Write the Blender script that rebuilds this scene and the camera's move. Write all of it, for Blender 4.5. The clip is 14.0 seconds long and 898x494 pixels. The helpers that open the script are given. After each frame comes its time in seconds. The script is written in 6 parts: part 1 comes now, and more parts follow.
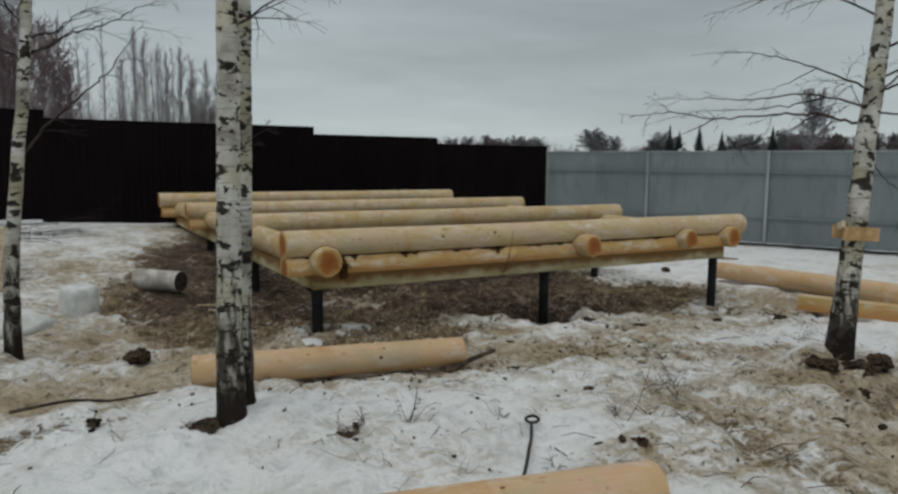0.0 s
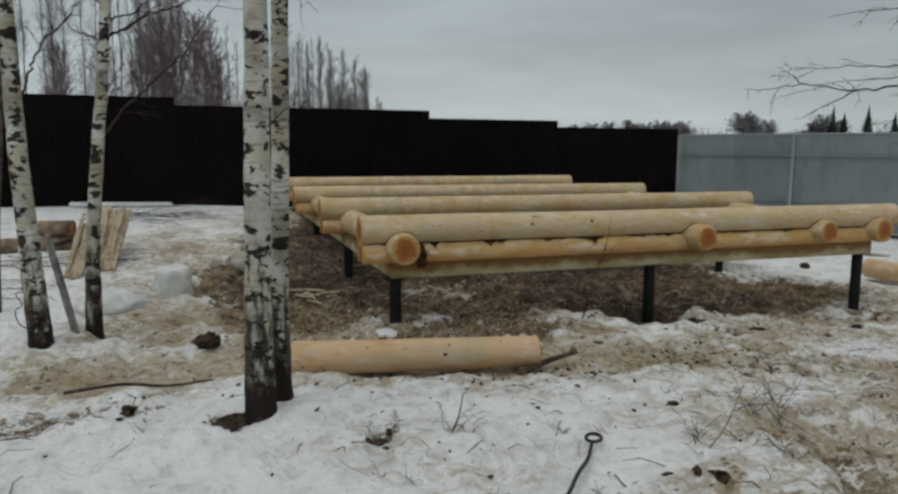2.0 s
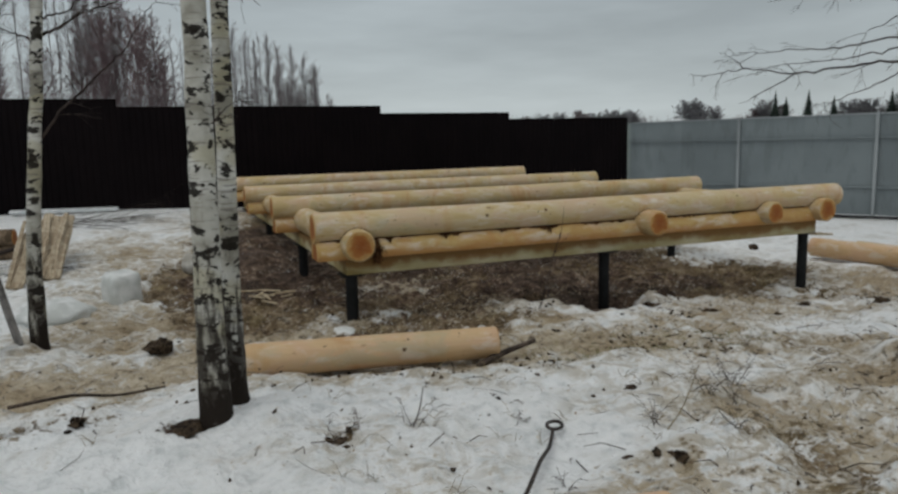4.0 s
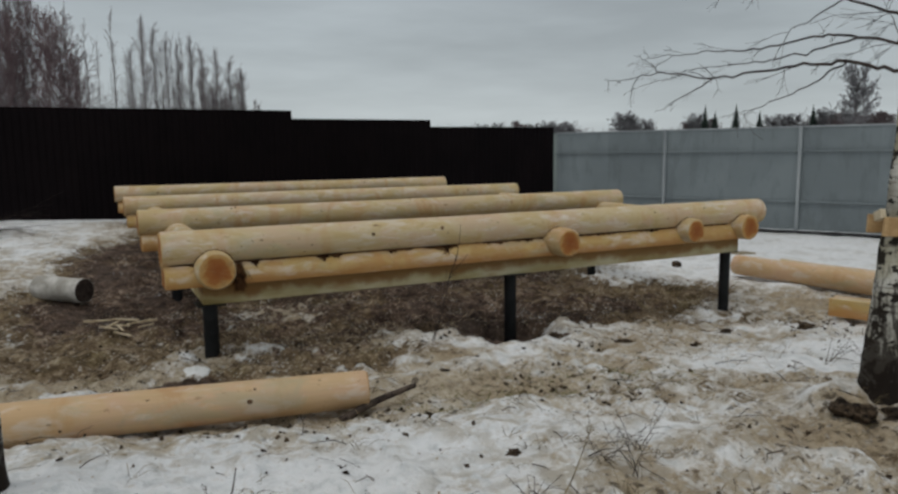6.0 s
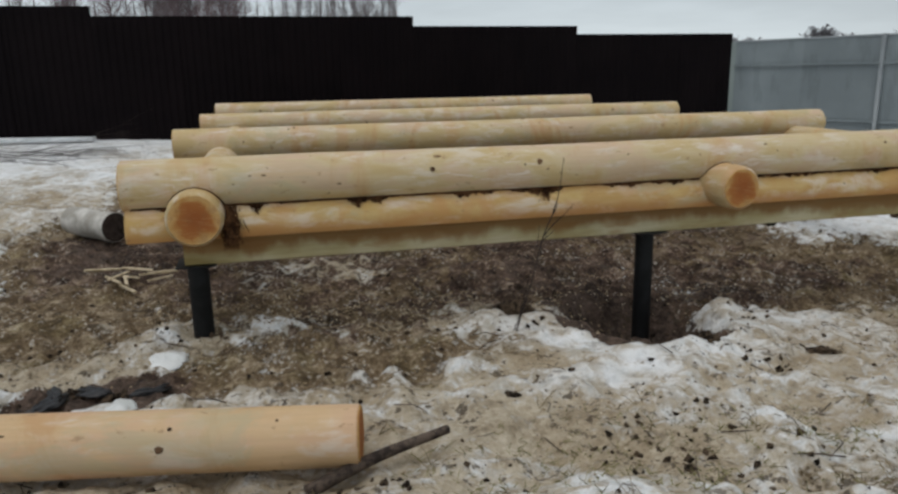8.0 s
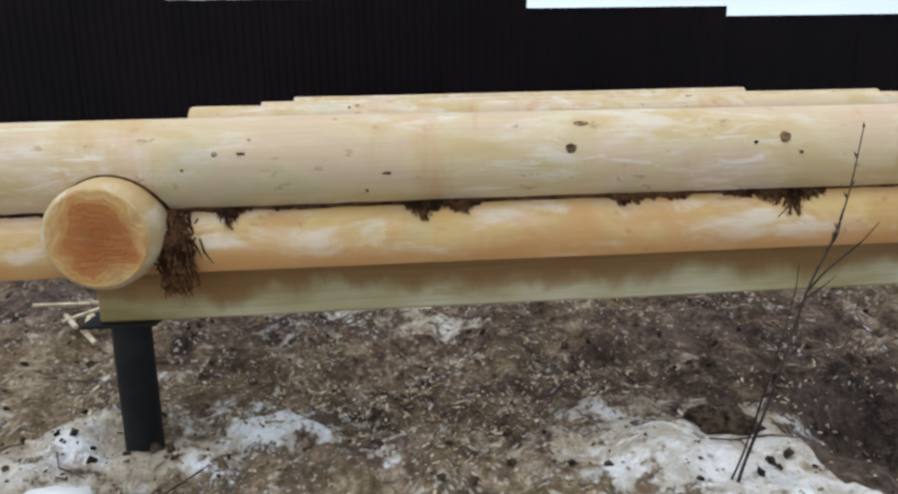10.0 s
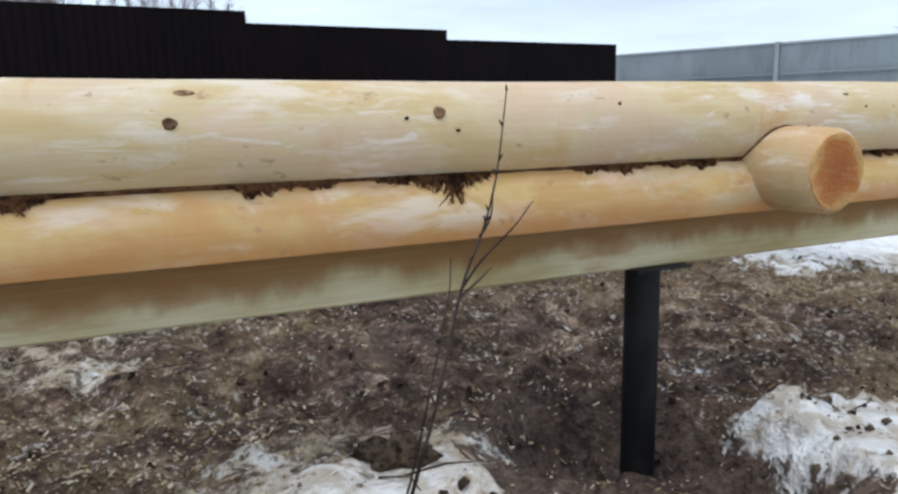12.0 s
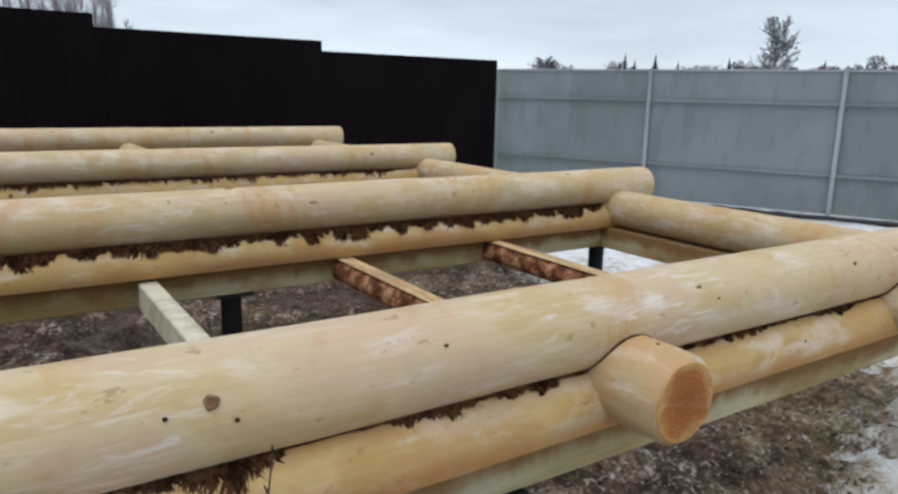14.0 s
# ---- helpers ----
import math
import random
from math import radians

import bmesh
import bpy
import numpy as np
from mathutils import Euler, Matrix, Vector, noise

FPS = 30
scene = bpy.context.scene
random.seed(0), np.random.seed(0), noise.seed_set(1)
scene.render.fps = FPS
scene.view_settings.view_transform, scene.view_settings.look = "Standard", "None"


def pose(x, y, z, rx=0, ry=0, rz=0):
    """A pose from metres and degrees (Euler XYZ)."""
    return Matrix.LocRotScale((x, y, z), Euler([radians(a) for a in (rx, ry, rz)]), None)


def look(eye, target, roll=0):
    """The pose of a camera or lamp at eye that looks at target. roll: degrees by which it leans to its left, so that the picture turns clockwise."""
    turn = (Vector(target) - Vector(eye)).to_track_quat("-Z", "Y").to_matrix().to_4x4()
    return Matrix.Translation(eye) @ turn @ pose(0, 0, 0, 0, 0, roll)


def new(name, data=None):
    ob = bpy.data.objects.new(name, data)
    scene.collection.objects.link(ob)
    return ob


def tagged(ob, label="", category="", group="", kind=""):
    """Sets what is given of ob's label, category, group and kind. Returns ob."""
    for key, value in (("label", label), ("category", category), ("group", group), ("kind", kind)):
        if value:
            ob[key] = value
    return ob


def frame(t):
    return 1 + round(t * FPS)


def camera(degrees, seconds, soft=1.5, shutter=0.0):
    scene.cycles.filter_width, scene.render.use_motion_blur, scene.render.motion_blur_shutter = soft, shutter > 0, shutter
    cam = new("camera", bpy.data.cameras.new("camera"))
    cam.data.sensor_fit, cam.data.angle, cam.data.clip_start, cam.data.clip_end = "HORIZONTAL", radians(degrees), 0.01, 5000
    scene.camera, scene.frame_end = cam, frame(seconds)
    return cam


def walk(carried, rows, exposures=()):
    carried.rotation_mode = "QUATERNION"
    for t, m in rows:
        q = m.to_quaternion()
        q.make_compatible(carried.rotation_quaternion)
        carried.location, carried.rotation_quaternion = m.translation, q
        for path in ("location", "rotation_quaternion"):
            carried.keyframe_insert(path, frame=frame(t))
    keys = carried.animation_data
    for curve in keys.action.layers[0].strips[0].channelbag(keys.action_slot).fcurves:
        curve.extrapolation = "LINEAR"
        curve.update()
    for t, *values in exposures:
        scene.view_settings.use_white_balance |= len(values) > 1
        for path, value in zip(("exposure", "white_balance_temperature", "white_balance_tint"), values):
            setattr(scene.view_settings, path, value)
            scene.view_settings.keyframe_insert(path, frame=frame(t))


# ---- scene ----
cam = camera(63.7, 14.0, soft=2.6)
PATH = [
    (0, (-2.174, -6.052, 1.57), (-1.203, -4.319, 1.339), 0.5),
    (0.5, (-1.939, -5.88, 1.551), (-0.842, -4.227, 1.295), -0.6),
    (1, (-1.674, -5.795, 1.518), (-0.835, -4.004, 1.22), 0.3),
    (1.5, (-1.588, -5.802, 1.537), (-0.968, -3.919, 1.269), 1.1),
    (2, (-1.541, -5.81, 1.528), (-0.918, -3.928, 1.258), 0.3),
    (2.2, (-1.544, -5.817, 1.525), (-0.896, -3.946, 1.247), -0.4),
    (4.3, (-1.5, -5.785, 1.513), (-0.725, -3.963, 1.225), -1.8),
    (4.5, (-1.431, -5.809, 1.512), (-0.573, -4.025, 1.229), -1.0),
    (5, (-1.301, -5.706, 1.471), (-0.285, -4.011, 1.164), -0.3),
    (5.5, (-1.062, -5.426, 1.49), (0.041, -3.802, 1.111), 2.4),
    (6, (-0.779, -5.207, 1.501), (0.106, -3.433, 1.237), -0.7),
    (6.5, (-0.47, -4.923, 1.468), (0.208, -3.064, 1.176), -2.7),
    (7, (-0.039, -4.653, 1.37), (0.748, -2.834, 1.098), 2.3),
    (7.5, (0.257, -4.167, 1.416), (1.115, -2.38, 1.147), 0.7),
    (8, (0.387, -3.629, 1.343), (0.845, -1.738, 0.88), -1.0),
    (8.5, (0.451, -3.117, 1.366), (0.884, -1.231, 0.861), 2.4),
    (8.7, (0.485, -2.945, 1.348), (0.791, -1.021, 0.895), 1.0),
    (10.8, (0.85, -1.461, 0.862), (1.019, 0.489, 0.451), -1.4),
    (11, (0.891, -1.455, 0.855), (1.181, 0.481, 0.446), -0.7),
    (11.5, (0.983, -1.465, 0.856), (1.45, 0.442, 0.474), 0.5),
    (12, (1.106, -1.493, 0.862), (1.919, 0.3, 0.508), -1.1),
    (12.5, (1.179, -1.515, 1.086), (2.036, 0.23, 0.617), -0.5),
    (13, (1.302, -1.578, 1.365), (2.163, 0.124, 0.763), -1.6),
    (13.5, (1.365, -1.441, 1.423), (2.396, 0.201, 0.932), 4.3),
    (14, (1.484, -1.197, 1.456), (2.56, 0.437, 1.04), 1.3),
]
EXPOSURES = [(0, -0.41, 6600, 7), (5, -0.40, 6600, 8.5), (7.5, -0.17, 6550, 10), (8.7, 0.25, 6300, 10), (10.8, 0.76, 5850, 11), (12, 0.76, 5850, 11), (13, 0.70, 5850, 11), (14, 0.38, 6100, 11)]
walk(cam, [(t, look(eye, target, roll)) for t, eye, target, roll in PATH], EXPOSURES)

# ==== build ====
# ---- world and light: an overcast winter day ----
world = bpy.data.worlds.new("overcast_sky")
scene.world = world
world.use_nodes = True
wn, wl = world.node_tree.nodes, world.node_tree.links
wn.clear()
w_out = wn.new("ShaderNodeOutputWorld")
w_bg = wn.new("ShaderNodeBackground")
w_sky = wn.new("ShaderNodeTexSky")
w_sky.sky_type = "NISHITA"
w_sky.sun_disc = False
w_sky.sun_elevation = radians(65)
w_sky.sun_rotation = radians(238)
w_scale = wn.new("ShaderNodeVectorMath")
w_scale.operation = "SCALE"
w_scale.inputs["Scale"].default_value = 0.05
w_co = wn.new("ShaderNodeTexCoord")
w_sep = wn.new("ShaderNodeSeparateXYZ")
w_map = wn.new("ShaderNodeMapping")
w_map.inputs["Scale"].default_value = (1.3, 1.3, 7.0)
w_noise = wn.new("ShaderNodeTexNoise")
w_noise.inputs["Scale"].default_value = 1.6
w_noise.inputs["Detail"].default_value = 5.0
w_noise.inputs["Roughness"].default_value = 0.55
w_ramp = wn.new("ShaderNodeValToRGB")
w_ramp.color_ramp.elements[0].position = 0.0
w_ramp.color_ramp.elements[0].color = (0.65, 0.715, 0.745, 1)
w_ramp.color_ramp.elements[1].position = 1.0
w_ramp.color_ramp.elements[1].color = (0.95, 0.98, 1.0, 1)
for at, tone in ((0.16, (0.535, 0.60, 0.64, 1)), (0.36, (0.40, 0.45, 0.495, 1)), (0.55, (0.50, 0.53, 0.56, 1))):
    w_ramp.color_ramp.elements.new(at).color = tone
w_cloud = wn.new("ShaderNodeMapRange")
w_cloud.inputs["From Min"].default_value = 0.3
w_cloud.inputs["From Max"].default_value = 0.72
w_cloud.inputs["To Min"].default_value = 0.80
w_cloud.inputs["To Max"].default_value = 1.16
w_mul = wn.new("ShaderNodeVectorMath")
w_mul.operation = "SCALE"
w_mix = wn.new("ShaderNodeMix")
w_mix.data_type = "RGBA"
w_mix.inputs["Factor"].default_value = 0.9
wl.new(w_co.outputs["Generated"], w_sep.inputs[0])
wl.new(w_co.outputs["Generated"], w_map.inputs["Vector"])
wl.new(w_map.outputs[0], w_noise.inputs["Vector"])
wl.new(w_sep.outputs["Z"], w_ramp.inputs["Fac"])
wl.new(w_noise.outputs["Fac"], w_cloud.inputs["Value"])
wl.new(w_ramp.outputs["Color"], w_mul.inputs[0])
wl.new(w_cloud.outputs["Result"], w_mul.inputs["Scale"])
wl.new(w_sky.outputs["Color"], w_scale.inputs[0])
wl.new(w_scale.outputs[0], w_mix.inputs["A"])
wl.new(w_mul.outputs[0], w_mix.inputs["B"])
wl.new(w_mix.outputs["Result"], w_bg.inputs["Color"])
w_bg.inputs["Strength"].default_value = 1.05
wl.new(w_bg.outputs[0], w_out.inputs["Surface"])

sun_data = bpy.data.lights.new("sun", "SUN")
sun_data.energy = 0.8
sun_data.angle = radians(40)
sun_data.color = (1.0, 0.975, 0.94)
sun = new("sun", sun_data)
sun.matrix_world = look((-3.5, -1.5, 14), (2, 2, 0))

# ---- materials ----


class Mat:
    """A small wrapper that builds a node material."""

    def __init__(self, name, rough=0.8, spec=0.3, metal=0.0):
        self.mat = bpy.data.materials.new(name)
        self.mat.use_nodes = True
        self.nodes, self.links = self.mat.node_tree.nodes, self.mat.node_tree.links
        self.bsdf = self.nodes["Principled BSDF"]
        self.bsdf.inputs["Roughness"].default_value = rough
        self.bsdf.inputs["Specular IOR Level"].default_value = spec
        self.bsdf.inputs["Metallic"].default_value = metal
        self.co = self.nodes.new("ShaderNodeTexCoord").outputs["Object"]

    def join(self, a, b):
        self.links.new(a, b)

    def scaled(self, scale, turn=(0, 0, 0), source=None):
        n = self.nodes.new("ShaderNodeMapping")
        n.inputs["Scale"].default_value = scale
        n.inputs["Rotation"].default_value = turn
        self.join(source or self.co, n.inputs["Vector"])
        return n.outputs[0]

    def noise(self, scale, detail=4.0, rough=0.55, vec=None, distort=0.0):
        n = self.nodes.new("ShaderNodeTexNoise")
        n.inputs["Scale"].default_value = scale
        n.inputs["Detail"].default_value = detail
        n.inputs["Roughness"].default_value = rough
        n.inputs["Distortion"].default_value = distort
        self.join(vec or self.co, n.inputs["Vector"])
        wide = self.nodes.new("ShaderNodeMapRange")
        wide.inputs["From Min"].default_value = 0.3
        wide.inputs["From Max"].default_value = 0.7
        self.join(n.outputs["Fac"], wide.inputs["Value"])
        return wide.outputs["Result"]

    def cells(self, scale, vec=None):
        n = self.nodes.new("ShaderNodeTexVoronoi")
        n.inputs["Scale"].default_value = scale
        self.join(vec or self.co, n.inputs["Vector"])
        return n.outputs["Distance"]

    def crumbs(self, scale, vec=None):
        """A random value for each small cell."""
        n = self.nodes.new("ShaderNodeTexVoronoi")
        n.inputs["Scale"].default_value = scale
        self.join(vec or self.co, n.inputs["Vector"])
        c = self.nodes.new("ShaderNodeSeparateColor")
        self.join(n.outputs["Color"], c.inputs[0])
        return c.outputs[0]

    def warped(self, amount, scale):
        """Object coordinates pushed about by noise, to break up cells."""
        n = self.nodes.new("ShaderNodeTexNoise")
        n.inputs["Scale"].default_value = scale
        n.inputs["Detail"].default_value = 1.0
        self.join(self.co, n.inputs["Vector"])
        a = self.nodes.new("ShaderNodeVectorMath")
        a.operation = "MULTIPLY_ADD"
        self.join(n.outputs["Color"], a.inputs[0])
        a.inputs[1].default_value = (amount, amount, amount)
        self.join(self.co, a.inputs[2])
        return a.outputs[0]

    def ramp(self, fac, *stops):
        n = self.nodes.new("ShaderNodeValToRGB")
        els = n.color_ramp.elements
        while len(els) < len(stops):
            els.new(0.5)
        for el, (p, c) in zip(els, stops):
            el.position = p
            el.color = (c, c, c, 1) if isinstance(c, float) else (*c, 1)
        self.join(fac, n.inputs["Fac"])
        return n.outputs["Color"]

    def span(self, value, a, b, c=0.0, d=1.0):
        n = self.nodes.new("ShaderNodeMapRange")
        n.interpolation_type = "SMOOTHSTEP"
        for key, v in (("From Min", a), ("From Max", b), ("To Min", c), ("To Max", d)):
            n.inputs[key].default_value = v
        self.join(value, n.inputs["Value"])
        return n.outputs["Result"]

    def mix(self, fac, a, b, blend="MIX"):
        n = self.nodes.new("ShaderNodeMix")
        n.data_type = "RGBA"
        n.blend_type = blend
        for v, key in ((fac, "Factor"), (a, "A"), (b, "B")):
            if isinstance(v, (int, float)):
                n.inputs[key].default_value = v
            elif isinstance(v, tuple):
                n.inputs[key].default_value = (*v, 1)
            else:
                self.join(v, n.inputs[key])
        return n.outputs["Result"]

    def math(self, op, a, b=0.0):
        n = self.nodes.new("ShaderNodeMath")
        n.operation = op
        for v, key in ((a, 0), (b, 1)):
            if isinstance(v, (int, float)):
                n.inputs[key].default_value = v
            else:
                self.join(v, n.inputs[key])
        return n.outputs[0]

    def axis(self, name):
        n = self.nodes.new("ShaderNodeSeparateXYZ")
        self.join(self.co, n.inputs[0])
        return n.outputs[name]

    def random(self):
        return self.nodes.new("ShaderNodeObjectInfo").outputs["Random"]

    def island(self):
        return self.nodes.new("ShaderNodeNewGeometry").outputs["Random Per Island"]

    def attr(self, name):
        n = self.nodes.new("ShaderNodeAttribute")
        n.attribute_name = name
        return n.outputs["Fac"]

    def shifted(self):
        """Object coordinates shifted by a random amount per object."""
        n = self.nodes.new("ShaderNodeVectorMath")
        n.operation = "ADD"
        c = self.nodes.new("ShaderNodeVectorMath")
        c.operation = "SCALE"
        c.inputs[0].default_value = (31.0, 17.0, 23.0)
        self.join(self.random(), c.inputs["Scale"])
        self.join(self.co, n.inputs[0])
        self.join(c.outputs[0], n.inputs[1])
        return n.outputs[0]

    def done(self, color, bump=None, strength=0.3, dist=0.01, rough=None):
        if isinstance(color, tuple):
            self.bsdf.inputs["Base Color"].default_value = (*color, 1)
        else:
            self.join(color, self.bsdf.inputs["Base Color"])
        if bump is not None:
            b = self.nodes.new("ShaderNodeBump")
            b.inputs["Strength"].default_value = strength
            b.inputs["Distance"].default_value = dist
            self.join(bump, b.inputs["Height"])
            self.join(b.outputs[0], self.bsdf.inputs["Normal"])
        if rough is not None:
            self.join(rough, self.bsdf.inputs["Roughness"])
        return self.mat


def peeled_wood(name, tint_a, tint_b, tint_c, rusty=0.0, scraped=0.0):
    """Peeled, planed pine: cream with yellow, pink and white streaks along local x."""
    m = Mat(name, 0.62, 0.35)
    v = m.shifted()
    long = m.scaled((0.9, 7, 7), source=v)
    patch = m.noise(2.0, 4, 0.55, m.scaled((1.1, 2.2, 2.2), source=v), 0.5)
    grain = m.noise(9, 6, 0.6, m.scaled((0.35, 10, 10), source=v))
    streak = m.noise(2.6, 5, 0.6, long, 0.6)
    col = m.ramp(patch, (0.30, tint_a), (0.52, tint_b), (0.72, tint_c))
    col = m.mix(m.span(streak, 0.55, 0.85, 0, 0.28), col, (0.55, 0.39, 0.20))
    pale = m.noise(3.1, 5, 0.62, m.scaled((1.3, 3.4, 3.4), (0.4, 0, 0), v), 0.4)
    col = m.mix(m.span(pale, 0.50, 0.92, 0, 0.62), col, (0.70, 0.625, 0.53))
    blush = m.noise(2.4, 4, 0.6, m.scaled((1.4, 2.6, 2.6), (0.9, 0, 0), v), 0.5)
    col = m.mix(m.span(blush, 0.58, 0.95, 0, 0.42), col, (0.61, 0.42, 0.30))
    fine = m.span(grain, 0.2, 0.8, 0.97, 1.02)
    g = m.nodes.new("ShaderNodeVectorMath")
    g.operation = "SCALE"
    m.join(col, g.inputs[0])
    m.join(fine, g.inputs["Scale"])
    stain = m.noise(1.0, 5, 0.65, m.scaled((3.0, 1.2, 1.2), source=v), 0.8)
    g2 = m.mix(m.span(stain, 0.62, 0.90, 0, 0.5), g.outputs[0], (0.50, 0.27, 0.11))
    mould = m.noise(1.0, 6, 0.7, m.scaled((1.6, 3.0, 3.0), source=v), 0.6)
    g2 = m.mix(m.span(mould, 0.58, 0.84, 0, 0.5), g2, (0.44, 0.40, 0.26))
    # orange resin bands across the log
    band = m.noise(1.0, 4, 0.55, m.scaled((4.2, 0.9, 0.9), source=v), 0.6)
    g2 = m.mix(m.span(band, 0.66, 0.95, 0, 0.42), g2, (0.53, 0.285, 0.11))
    if scraped:
        # white ragged shreds of inner bark left by the draw knife
        shred = m.noise(1.0, 6, 0.62, m.scaled((5.5, 24, 24), (0.3, 0, 0), v), 0.9)
        where = m.noise(1.0, 3, 0.5, m.scaled((1.5, 4, 4), source=v))
        g2 = m.mix(m.math("MULTIPLY", m.span(shred, 0.58, 0.90, 0, 0.62 * scraped), m.span(where, 0.45, 0.75)), g2, (0.76, 0.70, 0.63))
    if rusty:
        # tannin stains that run along the lower edge and below the seam
        run = m.noise(1.0, 5, 0.6, m.scaled((2.2, 5, 5), source=v), 0.5)
        low = m.math("ADD", m.axis("Z"), m.math("MULTIPLY", m.math("SUBTRACT", run, 0.5), 0.10))
        g2 = m.mix(m.span(low, -0.05, 0.05, 0.85 * rusty, 0.0), g2, (0.46, 0.22, 0.07))
        g2 = m.mix(m.span(m.math("ADD", m.axis("Z"), m.math("MULTIPLY", run, 0.05)), 0.10, 0.15, 0.0, 0.6 * rusty), g2, (0.42, 0.22, 0.08))
    spots = m.noise(14, 3, 0.6, m.scaled((1, 1.8, 1.8), source=v))
    col = m.mix(m.span(spots, 0.86, 1.0, 0, 0.55), g2, (0.32, 0.185, 0.09))
    height = m.math("ADD", grain, m.math("MULTIPLY", patch, 0.8))
    return m.done(col, height, 0.12, 0.004, m.span(pale, 0.4, 0.8, 0.66, 0.52))


M_LOG = peeled_wood("peeled_pine", (0.539, 0.405, 0.201), (0.585, 0.471, 0.278), (0.575, 0.429, 0.278), 0.0, 1.0)
M_LOWER = peeled_wood("peeled_pine_yellow", (0.511, 0.333, 0.110), (0.553, 0.388, 0.161), (0.488, 0.305, 0.110), 1.0)
M_CROSS = peeled_wood("peeled_pine_weathered", (0.484, 0.339, 0.149), (0.535, 0.400, 0.209), (0.484, 0.358, 0.186), 0.0, 0.5)
M_SHORT = peeled_wood("peeled_pine_pinkish", (0.583, 0.389, 0.210), (0.620, 0.430, 0.248), (0.611, 0.402, 0.248), 0.0, 0.3)


def end_grain():
    m = Mat("sawn_end_grain", 0.75, 0.2)
    y, z = m.axis("Y"), m.axis("Z")
    r = m.math("SQRT", m.math("ADD", m.math("MULTIPLY", y, y), m.math("MULTIPLY", z, z)))
    wob = m.math("ADD", r, m.math("MULTIPLY", m.noise(9, 3), 0.05))
    col = m.ramp(m.math("MULTIPLY", wob, 5.0), (0.25, (0.30, 0.095, 0.024)), (0.53, (0.37, 0.138, 0.036)), (0.62, (0.51, 0.29, 0.095)), (0.76, (0.59, 0.40, 0.175)))
    rings = m.math("SINE", m.math("MULTIPLY", wob, 420.0))
    col = m.mix(m.span(rings, -0.2, 1.0, 0, 0.22), col, (0.30, 0.12, 0.04))
    blot = m.noise(16, 4, 0.6)
    col = m.mix(m.span(blot, 0.5, 0.9, 0, 0.4), col, (0.27, 0.11, 0.04))
    saw = m.noise(60, 3, 0.6, m.scaled((1, 0.25, 1.5)))
    col = m.mix(m.span(saw, 0.55, 0.75, 0, 0.10), col, (0.66, 0.46, 0.25))
    return m.done(col, m.math("ADD", rings, saw), 0.2, 0.003)


M_END = end_grain()


def treated_board(name, stain):
    m = Mat(name, 0.75, 0.25)
    v = m.shifted()
    patch = m.noise(1.6, 4, 0.55, m.scaled((0.8, 2.5, 2.5), source=v))
    grain = m.noise(8, 6, 0.65, m.scaled((0.3, 12, 12), source=v))
    col = m.ramp(patch, (0.2, (0.31, 0.235, 0.09)), (0.5, (0.44, 0.38, 0.205)), (0.8, (0.55, 0.50, 0.33)))
    blot = m.noise(2.2, 4, 0.55, m.scaled((1, 3, 3), source=v))
    col = m.mix(m.span(blot, 0.55, 0.90, 0, 0.7 * stain), col, (0.30, 0.165, 0.06))
    # brown drips from the log above, and its shade painted into the same edge
    drip_shade = m.noise(1.0, 5, 0.6, m.scaled((5, 5, 2.5), source=v))
    top = m.math("ADD", m.axis("Z"), m.math("MULTIPLY", m.math("SUBTRACT", drip_shade, 0.5), 0.09))
    col = m.mix(m.span(top, -0.035, 0.035, 0, 0.92 * stain), col, (0.235, 0.122, 0.040))
    col = m.mix(m.span(grain, 0.45, 0.75, 0, 0.25), col, (0.27, 0.22, 0.11))
    return m.done(col, grain, 0.3, 0.004)


M_BEAM = treated_board("treated_timber", 1.0)


def sawn_slab():
    m = Mat("sawn_slab", 0.8, 0.2)
    v = m.shifted()
    grain = m.noise(7, 6, 0.65, m.scaled((0.4, 9, 9), source=v))
    patch = m.noise(2.5, 4, 0.6, v)
    col = m.ramp(grain, (0.3, (0.40, 0.24, 0.11)), (0.55, (0.58, 0.40, 0.20)), (0.75, (0.66, 0.49, 0.28)))
    col = m.mix(m.span(patch, 0.5, 0.7, 0, 0.6), col, (0.36, 0.24, 0.13))
    return m.done(col, grain, 0.4, 0.005)


M_SLAB = sawn_slab()


def pine_bark():
    m = Mat("reddish_pine_bark", 0.9, 0.1)
    v = m.shifted()
    flake = m.cells(26, m.scaled((0.5, 1, 1), source=v))
    n = m.noise(12, 5, 0.7, v)
    col = m.ramp(n, (0.3, (0.10, 0.035, 0.018)), (0.55, (0.25, 0.10, 0.05)), (0.75, (0.42, 0.24, 0.13)))
    return m.done(col, m.math("ADD", flake, n), 0.7, 0.01)


M_PINEBARK = pine_bark()


